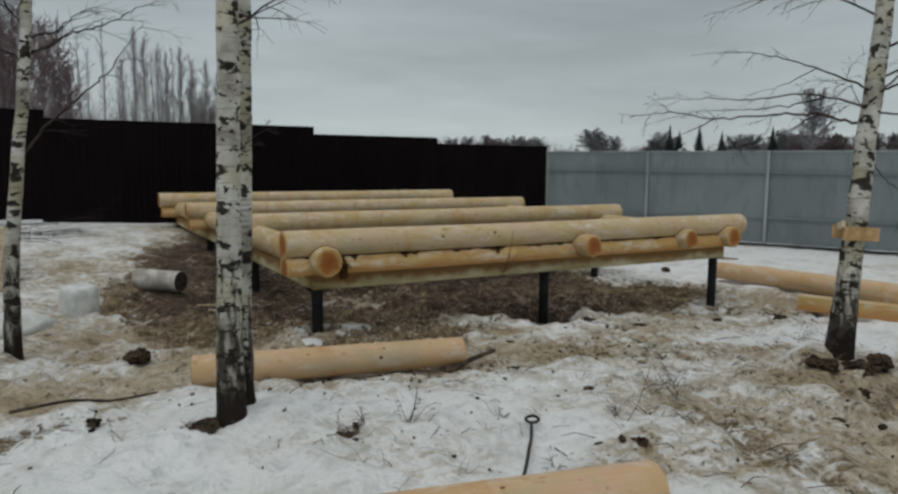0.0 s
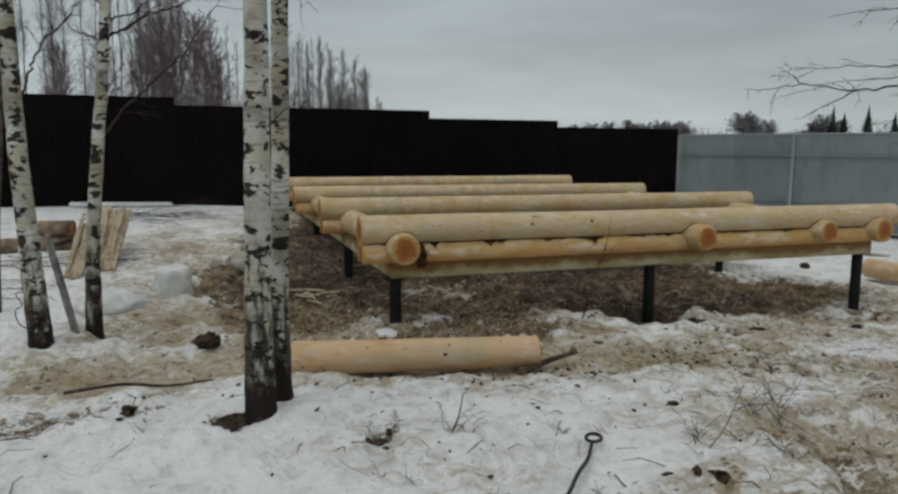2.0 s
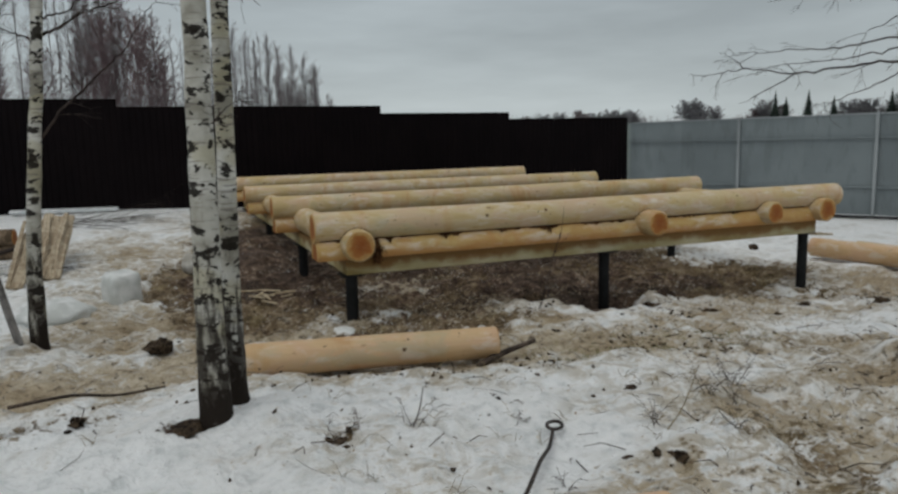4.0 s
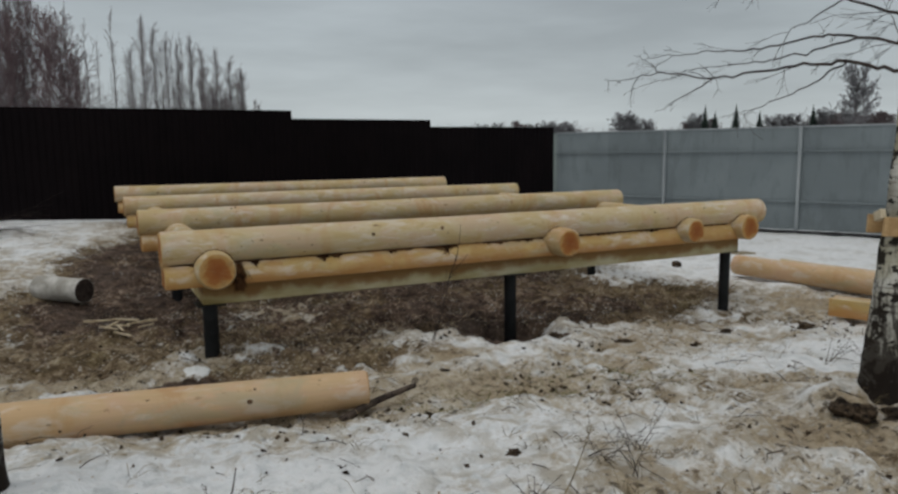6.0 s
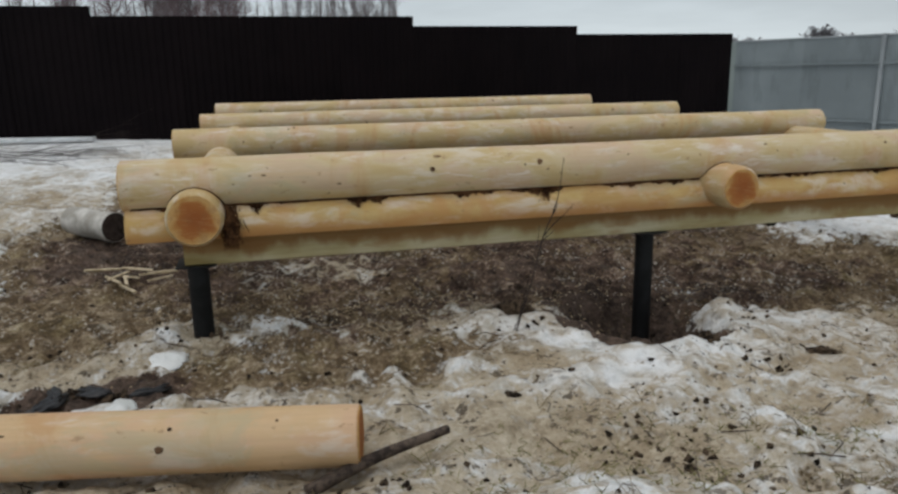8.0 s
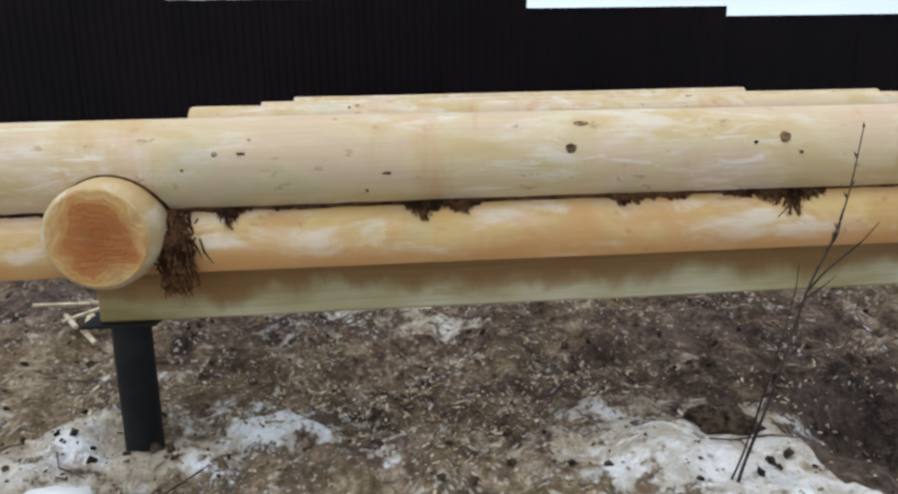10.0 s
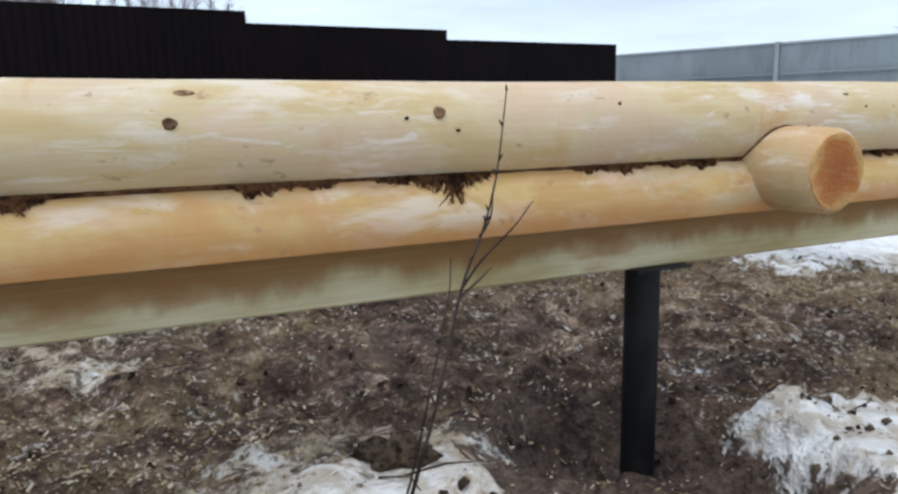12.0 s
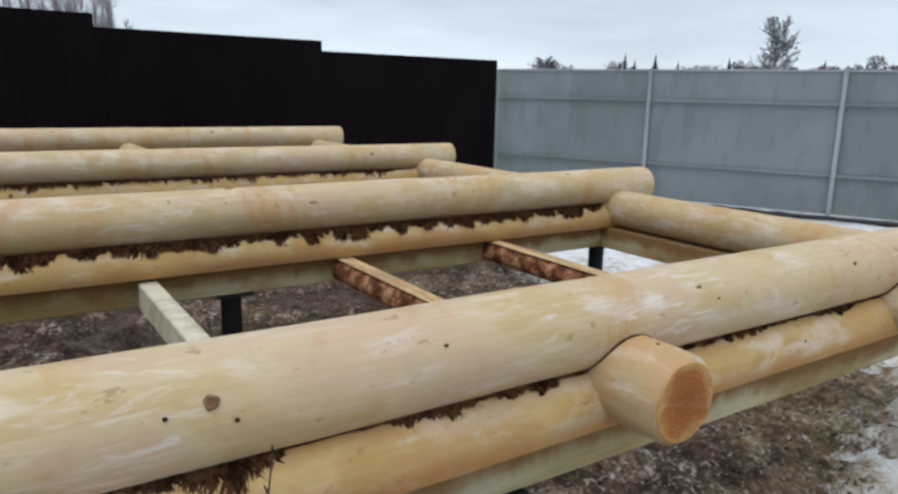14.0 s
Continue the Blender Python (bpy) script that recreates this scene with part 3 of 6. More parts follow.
def mud_mask(x, y):
    """Bare soil: light and tan by itself, dark where it is wet or has the frame's shade painted in."""
    m = np.maximum(0.80 * spot(x, y, 2.4, 0.9, 2.9, 0.95, 0, 0.35), 0.85 * spot(x, y, 2.5, 2.6, 2.9, 1.3, 0, 0.3))
    m = np.maximum(m, 0.80 * spot(x, y, 2.5, 4.6, 3.2, 4.2, 0, 0.2))
    m = np.maximum(m, 1.3 * spot(x, y, 2.33, -0.05, 0.50, 0.58, 0, 0.14))
    m = np.maximum(m, 0.84 * spot(x, y, 4.2, 1.1, 1.75, 0.9, 0, 0.4))
    m = np.maximum(m, 0.85 * spot(x, y, -0.8, 2.2, 0.9, 1.5, 8, 0.4))
    m = np.maximum(m, 0.85 * spot(x, y, -0.35, 3.2, 0.9, 2.8, 0, 0.4))
    m = np.maximum(m, 0.75 * spot(x, y, -0.75, 0.8, 0.75, 0.75, 0, 0.4))
    m = np.maximum(m, 0.42 * spot(x, y, 4.6, -0.2, 1.2, 0.6, 0, 0.6))
    m = np.maximum(m, 0.72 * spot(x, y, 0.65, -0.2, 0.85, 0.5, 0, 0.4))
    m = np.maximum(m, 0.95 * spot(x, y, -0.42, -0.40, 0.40, 0.19, 12, 0.4))
    m = np.maximum(m, 0.8 * spot(x, y, -1.48, -2.18, 0.13, 0.05, 10, 0.6))
    m = np.maximum(m, 0.26 * spot(x, y, 2.2, -3.5, 1.3, 0.8, 10, 0.6))
    m = np.maximum(m, 0.26 * spot(x, y, 2.9, -2.3, 1.2, 0.4, -25, 0.6))
    m = np.maximum(m, 0.30 * spot(x, y, -0.80, -2.5, 0.07, 0.045, 10, 0.6))
    return np.maximum(m, 0.33 * spot(x, y, -2.4, -1.6, 0.6, 0.3, 0, 0.7)) * (1 - 0.70 * snow_left(x, y))


def wet_shade_mask(x, y):
    """Dark soil: the wet pit round the middle pile, the strip behind it and under the frame with its shade painted in,
    and the wet rim by the corner pile.
    """
    w = 1.25 * spot(x, y, 2.33, -0.03, 0.50, 0.57, 0, 0.14)
    for amount, cx, cy, rx, ry, turn, soft in ((0.66, 2.9, 0.95, 1.9, 0.75, 0, 0.4), (0.56, 1.5, 1.4, 1.5, 0.65, 0, 0.4), (0.80, 3.55, 1.05, 0.5, 0.35, 0, 0.5), (0.72, 2.5, 4.4, 3.2, 3.4, 0, 0.3), (0.38, 0.9, 0.5, 1.2, 0.55, 0, 0.5), (0.40, -0.75, 1.5, 0.7, 0.8, 0, 0.5), (0.92, -0.65, 2.3, 0.75, 0.9, 0, 0.4), (0.85, -0.2, 3.4, 0.8, 2.6, 0, 0.4), (1.3, -0.42, -0.40, 0.40, 0.19, 12, 0.4), (1.0, -1.48, -2.18, 0.13, 0.05, 10, 0.6), (0.5, 0.95, 0.55, 0.5, 0.3, 0, 0.6), (0.6, -0.8, -2.5, 0.1, 0.06, 0, 0.6)):
        w = np.maximum(w, amount * spot(x, y, cx, cy, rx, ry, turn, soft))
    return w


def sand_mask(x, y):
    """Trampled snow mixed with sand; about half bare at 0.45."""
    s = 0.66 * spot(x, y, 2.05, -3.7, 1.45, 1.1, 15, 0.4)
    s = np.maximum(s, 0.48 * spot(x, y, 2.5, -2.2, 1.7, 0.55, -25, 0.6))
    s = np.maximum(s, 0.52 * spot(x, y, 1.2, -1.05, 2.2, 0.75, 0, 0.5))
    s = np.maximum(s, 0.52 * spot(x, y, 3.6, -0.6, 2.0, 0.8, 0, 0.5))
    s = np.maximum(s, 0.66 * spot(x, y, 2.4, 1.0, 3.2, 1.6, 0, 0.4))
    s = np.maximum(s, 0.80 * spot(x, y, -0.6, 0.8, 1.1, 1.6, 0, 0.5))
    s = np.maximum(s, 0.60 * spot(x, y, -1.7, -0.6, 1.5, 0.6, 8, 0.6))
    s = np.maximum(s, 0.46 * spot(x, y, -1.7, 0.6, 0.9, 0.9, 0, 0.6))
    s = np.maximum(s, 0.50 * spot(x, y, 5.6, -0.4, 1.1, 0.9, 0, 0.6))
    s = np.maximum(s, 0.52 * spot(x, y, -1.3, 2.6, 1.2, 2.6, 10, 0.6))
    s = np.maximum(s, 0.40 * spot(x, y, 0.4, -3.5, 0.6, 0.3, 10, 0.6))
    return np.maximum(s, 0.62 * spot(x, y, 2.5, 5.0, 3.4, 4.2, 0, 0.3)) * (1 - 0.34 * snow_left(x, y))


def ground_z(x, y):
    return float(height(x, y) + rough_height(x, y))


# ---- ground: one sheet, fine near the walk and coarse towards the horizon ----
def stretch(a, b, fine, far):
    c = list(np.arange(a, b + fine / 2, fine))
    d, x = fine, a
    low = []
    while x > -far:
        d *= 1.06 if d < 0.25 else 1.3
        x -= d
        low.append(x)
    d, x = fine, c[-1]
    high = []
    while x < far:
        d *= 1.06 if d < 0.25 else 1.3
        x += d
        high.append(x)
    return np.array(low[::-1] + c + high)


gx, gy = stretch(-3.6, 6.6, 0.021, 1500), stretch(-4.6, 3.0, 0.021, 1500)
GX, GY = np.meshgrid(gx, gy, indexing="ij")
GZ = height(GX, GY) + rough_height(GX, GY)
nx, ny = GX.shape
ids = np.arange(nx * ny).reshape(nx, ny)
quads = np.stack([ids[:-1, :-1], ids[1:, :-1], ids[1:, 1:], ids[:-1, 1:]], -1).reshape(-1, 4)
g_me = bpy.data.meshes.new("ground")
g_me.vertices.add(nx * ny)
g_me.vertices.foreach_set("co", np.stack([GX, GY, GZ], -1).ravel())
g_me.loops.add(quads.size)
g_me.loops.foreach_set("vertex_index", quads.ravel())
g_me.polygons.add(len(quads))
g_me.polygons.foreach_set("loop_start", np.arange(0, quads.size, 4))
g_me.polygons.foreach_set("use_smooth", np.ones(len(quads), bool))
for key, values in (("mud", churned_mud(GX, GY)), ("sand", churned_sand(GX, GY)), ("wet", churned_wet_shade(GX, GY))):
    g_me.attributes.new(key, "FLOAT", "POINT").data.foreach_set("value", values.ravel().astype(np.float32))
g_me.materials.append(M_GROUND)
g_me.update()
g_me.validate()
thing("ground", Matrix(), "patchy thawing snow over trampled sandy soil and mud", "ground", kind="structure", data=g_me)

# ---- the log frame ----
UP_Y = (0.23, 2.48, 5.08, 7.82)
UP_TOP = (0.955, 0.962, 0.962, 0.992)
X0, X1 = -0.345, 5.62
LOW_Z, LOW_R, BEAM_TOP, BEAM_H = 0.605, 0.138, 0.56, 0.145


def log_mesh(name, length, r0, r1, seed, mat, cut=None, n=40, cham=0.0):
    """A peeled log along local x, a little uneven; cut: flat underside that far below the middle."""
    k = max(6, int(length / 0.09))
    xs = [-length / 2, -length / 2 + 0.004 + cham * 1.1] + [length * (i / k - 0.5) for i in range(1, k)] + [length / 2 - 0.004, length / 2]
    v, f = [], []
    for i, x in enumerate(xs):
        r = r0 + (r1 - r0) * (x / length + 0.5)
        if i in (0, len(xs) - 1):
            r -= 0.005 + cham
        elif cham and i == 1:
            r -= cham * 0.35
        oy, oz = (0.006 * noise.noise(Vector((x * 0.7, seed * 3.1, q))) for q in (0.3, 7.7))
        for j in range(n):
            a = 2 * math.pi * j / n
            rr = r * (1 + 0.022 * noise.noise(Vector((x * 1.6, math.cos(a) + seed, math.sin(a)))) + 0.008 * noise.noise(Vector((x * 6, 3 * math.cos(a) + seed, 3 * math.sin(a)))))
            z = rr * math.sin(a)
            if cut is not None:
                z = max(z, -cut)
            v.append((x, rr * math.cos(a) + oy, z + oz * (cut is None)))
    for i in range(len(xs) - 1):
        for j in range(n):
            a, b = i * n + j, i * n + (j + 1) % n
            f.append((a, b, b + n, a + n))
    f.append(tuple(reversed(range(n))))
    f.append(tuple((len(xs) - 1) * n + j for j in range(n)))
    me = mesh_of(name, v, f, mat)
    me.set_sharp_from_angle(angle=radians(38))
    return me


def end_mesh(r, cut=None, n=40):
    v, f = [], []
    for x, q in ((-0.004, 1.0), (0.003, 1.0), (0.0045, 0.985)):
        for j in range(n):
            a = 2 * math.pi * j / n
            z = r * q * math.sin(a)
            v.append((x, r * q * math.cos(a), z if cut is None else max(z, -cut * q)))
    for i in range(2):
        for j in range(n):
            a, b = i * n + j, i * n + (j + 1) % n
            f.append((a, b, b + n, a + n))
    f.append(tuple(range(2 * n, 3 * n)))
    f.append(tuple(reversed(range(n))))
    return mesh_of("sawn_end", v, f, M_END, smooth=False)


def knot_mesh(w, h, mat):
    """A low oval knot, facing local z, with a raised rim."""
    v, f, n = [(0, 0, 0.003)], [], 14
    for q, z in ((0.55, 0.0025), (0.8, 0.0045), (1.0, 0.0005), (1.05, -0.006)):
        for j in range(n):
            a = 2 * math.pi * j / n
            u = q * (1 + 0.07 * math.sin(3 * a + w * 900) + 0.05 * math.sin(5 * a))
            v.append((w * u * math.cos(a), h * u * math.sin(a), z))
    for j in range(n):
        f.append((0, 1 + j, 1 + (j + 1) % n))
    for i in range(3):
        for j in range(n):
            a, b = 1 + i * n + j, 1 + i * n + (j + 1) % n
            f.append((a, a + n, b + n, b))
    return mesh_of("knot", v, f, mat)


KNOTS = [knot_mesh(w, h, m) for w, h, m in ((0.015, 0.013, M_KNOTDARK), (0.015, 0.015, M_KNOT), (0.022, 0.007, M_KNOT), (0.009, 0.007, M_KNOTDARK), (0.005, 0.004, M_KNOTDARK), (0.013, 0.004, M_KNOTDARK))]


def knot(ob, x, angle, r, which):
    """A knot on a log: x along it, angle in degrees above the front."""
    a = radians(angle)
    out = Vector((0, -math.cos(a), math.sin(a)))
    m = Matrix((Vector((1, 0, 0)), out.cross(Vector((1, 0, 0))), out)).transposed().to_4x4()
    part("knot", KNOTS[which], ob, "", Matrix.Translation(Vector((x, 0, 0)) + out * (r - 0.0015)) @ m)


def log_thing(name, label, a, b, r0, r1, seed, mat, cut=None, group="", knots=0, cham=0.0):
    """A whole log from a to b (middle line), with its two sawn ends and some knots."""
    a, b = Vector(a), Vector(b)
    d = b - a
    flat = d.normalized()
    side = Vector((0, 0, 1)).cross(flat).normalized()
    m = Matrix((flat, side, flat.cross(side))).transposed().to_4x4()
    m.translation = (a + b) / 2
    ob = thing(name, m, label, "log", group, data=log_mesh(name, d.length, r0, r1, seed, mat, cut, cham=cham))
    for x, r, turn in ((-d.length / 2, r0, 180), (d.length / 2, r1, 0)):
        part("sawn_end", end_mesh(r - 0.006 - cham, cut), ob, "reddish sawn log end", pose(x, 0, 0, 0, 0, turn))
    q = random.Random(seed * 13)
    for _ in range(knots):
        x = q.uniform(-0.47, 0.47)
        knot(ob, x * d.length, q.choice((q.uniform(-10, 70), q.uniform(60, 160))), (r0 + (r1 - r0) * (x + 0.5)) * 0.995, q.choice((1, 2, 3, 3, 4, 4, 5)))
    return ob


def low_front(y_mid, z):
    """y of a lower log's front face at height z."""
    return y_mid - math.sqrt(max(LOW_R**2 - (z - LOW_Z) ** 2, 0.0))


uppers = []
for i, (y, top) in enumerate(zip(UP_Y, UP_TOP)):
    r0, r1 = ((0.131, 0.127), (0.130, 0.126), (0.128, 0.124), (0.128, 0.128))[i]
    uppers.append(log_thing("wall_log", "long peeled cream pine log on the frame's top course", (X0 - 0.01 * i, y, top - 0.129), (X1 - 0.025 * (i in (1, 2)), y, top - 0.129), r0, r1, 11 + i, M_LOG, group="upper wall logs", knots=(0, 12, 12, 12)[i]))
    log_thing("half_log", "yellow pine half log lying flat on a timber beam", (X0 + 0.012, y, LOW_Z), (5.34, y, LOW_Z), LOW_R, LOW_R - 0.004, 31 + i, M_LOWER, cut=LOW_Z - BEAM_TOP, group="lower half logs", knots=(8, 10, 6, 6)[i])
# knots that stand out on the front log
mid = (X0 + X1) / 2
for x, ang, w in ((1.21, 15, 0), (1.245, 48, 2), (1.816, 22, 1), (0.273, 19, 3), (0.34, 19, 5), (0.714, -8, 5), (0.66, -30, 4), (0.19, 2, 4), (0.36, 36, 4), (1.73, 16, 4), (1.86, 2, 4), (2.35, 30, 4), (3.25, 40, 5), (3.32, 20, 4), (4.1, 30, 3), (4.75, 35, 3)):
    knot(uppers[0], x - mid, ang, 0.1295, w)

CROSS = "round yellow pine cross log notched under the wall logs"
log_thing("cross_log", CROSS, (0, 0, 0.68), (0, 8.12, 0.70), 0.140, 0.128, 51, M_CROSS, group="cross logs", knots=10, cham=0.012)
log_thing("cross_log", CROSS, (5.27, 0, 0.685), (5.27, 8.12, 0.70), 0.126, 0.122, 52, M_CROSS, group="cross logs", knots=12)
log_thing("cross_log", CROSS, (2.97, 5.06, 0.69), (2.97, 8.12, 0.70), 0.124, 0.122, 53, M_CROSS, group="cross logs", knots=4)
STUB = "short pine log end sticking out through the front wall, orange heartwood"
log_thing("log_stub", STUB, (2.958, -0.08, 0.69), (2.958, 0.40, 0.69), 0.126, 0.126, 54, M_CROSS, group="log stubs", knots=2, cham=0.011)
log_thing("log_stub", STUB, (4.515, -0.01, 0.692), (4.515, 0.40, 0.692), 0.120, 0.120, 55, M_CROSS, group="log stubs", knots=1, cham=0.010)
CROSSINGS = ((0.0, 0.68, 0.140), (2.958, 0.69, 0.123), (4.515, 0.692, 0.120), (5.27, 0.685, 0.126))


def beam(name, label, a, b, w, h, mat, group, category="beam"):
    a, b = Vector(a), Vector(b)
    d = b - a
    bl = Builder()
    bl.box((d.length, w, h), Matrix(), 0.006)
    flat = d.normalized()
    side = Vector((0, 0, 1)).cross(flat).normalized()
    m = Matrix((flat, side, flat.cross(side))).transposed().to_4x4()
    m.translation = (a + b) / 2
    return thing(name, m, label, category, group, data=bl.mesh(name, mat))


bz = BEAM_TOP - 0.002 - BEAM_H / 2
for y in UP_Y:
    beam("timber_beam", "greenish treated square timber beam resting on steel piles", (-0.085, y + 0.012, bz), (5.30, y + 0.012, bz), 0.145, BEAM_H, M_BEAM, "long timber beams")
for x in (-0.01, 5.225):
    for ya, yb in zip(UP_Y, UP_Y[1:]):
        beam("timber_beam", "greenish treated timber beam under a cross log", (x, ya + 0.088, bz), (x, yb - 0.064, bz), 0.145, BEAM_H, M_BEAM, "short timber beams")
for x, bark in ((1.08, False), (2.12, False), (3.15, True), (4.18, True)):
    if bark:
        log_thing("floor_joist", "half-round joist with peeling reddish bark, between two beams", (x, 0.320, 0.478), (x, 2.416, 0.478), 0.066, 0.066, int(x * 10), M_PINEBARK, cut=0.05, group="floor joists")
        beam("joist_board", "pale sawn top face of a bark-edged joist", (x, 0.330, 0.5475), (x, 2.406, 0.5475), 0.085, 0.012, M_SLAB, "joist tops", "board")
    else:
        beam("floor_joist", "pale squared joist between two beams", (x, 0.320, 0.478), (x, 2.416, 0.478), 0.088, 0.13, M_JOIST, "floor joists", "joist")


def pile_thing(x, y):
    zb = ground_z(x, y) - 0.25
    top = BEAM_TOP - 0.002 - BEAM_H
    ob = thing("screw_pile", Matrix.Translation((x, y, zb)), "black painted steel screw pile with a square cap under the beam", "pile", "screw piles")
    b = Builder()
    b.tube([(0, 0, 0), (0, 0, 0.2), (0, 0, top - zb - 0.008)], [0.054] * 3, 28)
    part("pipe", b.mesh("pipe", M_PILE, True), ob).data.set_sharp_from_angle(angle=radians(40))
    b = Builder()
    b.box((0.20, 0.20, 0.008), Matrix.Translation((0, 0, top - zb - 0.004)))
    cap = part("cap_plate", b.mesh("cap_plate", M_PILE), ob)
    for k in range(4):
        b = Builder()
        a = radians(45 + 90 * k)
        b.tube([(0.085 * math.cos(a), 0.085 * math.sin(a), top - zb - 0.02), (0.085 * math.cos(a), 0.085 * math.sin(a), top - zb - 0.008)], [0.009] * 2, 6)
        part("bolt_head", b.mesh("bolt_head", M_RUST), cap)


for y in UP_Y:
    for x in (-0.03, 2.545, 5.19):
        pile_thing(x, y + 0.012)
b = Builder()
b.box((0.30, 0.16, 0.016), pose(0, 0, 0, 0, 4, 8), 0.003)
thing("shim_board", Matrix.Translation((5.335, 0.16, 0.398)), "thin pale board wedged under a beam end", "board", data=b.mesh("shim_board", M_STAKE))


def moss(name, y_mid, x0, x1, clumps, count, seed, base=0.012):
    """Ragged moss in the seam between two logs, hanging over the lower log's face; clumps: (x, half width, length)."""
    q = random.Random(seed)
    b = Builder()
    zs = 0.721
    line = [(x0 + (x1 - x0) * i / 160, low_front(y_mid, zs) - 0.003 + 0.004 * noise.noise(Vector((i * 0.7, seed, 0))), zs + 0.005 * noise.noise(Vector((i * 0.5, 3, seed)))) for i in range(161)]
    b.tube(line, [0.006 + 0.006 * abs(noise.noise(Vector((i * 0.9, seed, 5)))) for i in range(161)], 5)
    for _ in range(count):
        x = q.uniform(x0, x1)
        if any(abs(x - c) < r * 0.97 for c, _, r in CROSSINGS[: 4 if y_mid < 1 else 1]):
            continue
        rag = max(0.12, 0.62 + 0.8 * noise.noise(Vector((x * 11, seed, 1))) + 0.6 * noise.noise(Vector((x * 33, seed, 2))))
        full = base * max(0.0, noise.noise(Vector((x * 3.1, seed, 7))) + 0.35)
        for cx, w, ln in clumps:
            full += ln * math.exp(-(((x - cx) / w) ** 2))
        ln = full * rag * (0.25 + 0.95 * q.random() ** 1.8)
        if ln < 0.004:
            continue
        ln = min(ln, 0.075)
        lean = (0.4 * noise.noise(Vector((x * 9, seed, 4))) + q.gauss(0, 0.22)) * ln
        p = []
        for k in range(4):
            t = k / 3
            z = zs + 0.003 - ln * t
            p.append((x + lean * t * t + q.gauss(0, 0.005), low_front(y_mid, z) - 0.002 - 0.006 * math.sin(t * 3) * q.random(), z))
        w = q.uniform(0.0007, 0.0024)
        if q.random() < 0.35:
            w *= 2.2
        b.tube(p, [w, w * 1.5, w * 1.2, w * 0.5], 3, False)
    return thing(name, Matrix(), "dark brown moss sticking out of the seam between two logs", "moss", "seam moss", "stuff", b.mesh(name, M_MOSS))


FRONT = [(0.29, 0.035, 0.05), (0.88, 0.05, 0.06), (0.80, 0.03, 0.04), (1.38, 0.03, 0.05), (1.46, 0.05, 0.025), (1.53, 0.03, 0.03), (1.78, 0.05, 0.05), (1.86, 0.035, 0.06), (1.93, 0.025, 0.05), (2.33, 0.09, 0.022), (2.62, 0.1, 0.02), (0.42, 0.02, 0.03), (3.6, 0.2, 0.012), (4.1, 0.1, 0.02)]
moss("seam_moss", UP_Y[0], -0.3, 5.1, FRONT, 11000, 3, 0.022)
moss("seam_moss", UP_Y[1], 0.2, 5.12, [(0.3 + 0.27 * i, 0.17, 0.034 + 0.012 * (i % 3)) for i in range(18)], 18000, 4, 0.035)
moss("seam_moss", UP_Y[2], 0.2, 5.12, [(0.3 + 0.4 * i, 0.2, 0.05) for i in range(12)], 3000, 5, 0.04)
for x0, z0, r in CROSSINGS:
    b = Builder()
    pts, rad = [], []
    for k in range(25):
        a = radians(12 + 156 * k / 24)
        x, z = x0 + (r + 0.003) * math.cos(a), z0 + (r + 0.003) * math.sin(a)
        pts.append((x, UP_Y[0] - math.sqrt(max(0.129**2 - (z - 0.826) ** 2, 0.0)) - 0.001, z))
        rad.append(0.0035 + 0.003 * abs(noise.noise(Vector((k * 0.8, x0, 0)))))
    b.tube(pts, rad, 5)
    thing("notch_moss", Matrix(), "thin dark moss caulking round a log notch", "moss", "notch moss", "stuff", b.mesh("notch_moss", M_MOSS, True))
# a thick tuft beside the corner log
b = Builder()
q = random.Random(8)
for _ in range(420):
    z, x = q.uniform(0.57, 0.73), 0.145 + q.gauss(0.012, 0.018)
    y = low_front(UP_Y[0], max(z, LOW_Z)) - q.uniform(0.0, 0.03)
    b.tube([(x, y, z), (x + q.uniform(-0.015, 0.02), y - q.uniform(0, 0.012), z - q.uniform(0.01, 0.04)), (x + q.uniform(-0.02, 0.03), y, z - q.uniform(0.04, 0.08))], [0.003, 0.0035, 0.001], 4, False)
thing("moss_tuft", Matrix(), "dark brown tuft of moss hanging beside the corner log", "moss", kind="stuff", data=b.mesh("moss_tuft", M_MOSS))

# ---- fences ----


def corrugated(width, top, pitch, depth, bottom=0.0, name="fence_sheet", mat=None):
    """A profiled steel sheet along local x, facing local -y."""
    prof, x = [], 0.0
    while x < width - 1e-6:
        for dx, dy in ((0.0, 0.0), (0.34, 0.0), (0.5, -depth), (0.84, -depth)):
            if x + dx * pitch < width:
                prof.append((x + dx * pitch, dy))
        x += pitch
    prof.append((width, 0.0))
    n = len(prof)
    v = [(px, py + off, z) for off in (0.0, 0.003) for z in (bottom, top) for px, py in prof]
    f = []
    for i in range(n - 1):
        f += [(i, i + 1, n + i + 1, n + i), (2 * n + i + 1, 2 * n + i, 3 * n + i, 3 * n + i + 1), (n + i, n + i + 1, 3 * n + i + 1, 3 * n + i), (i + 1, i, 2 * n + i, 2 * n + i + 1)]
    f += [(0, n, 3 * n, 2 * n), (n - 1, 3 * n - 1, 4 * n - 1, 2 * n - 1)]
    return mesh_of(name, v, f, mat, smooth=False)


def square_post(h, w, mat):
    b = Builder()
    b.box((h, w, w), pose(0, 0, h / 2, 0, 90, 0), 0.004)
    return b.mesh("post", mat)


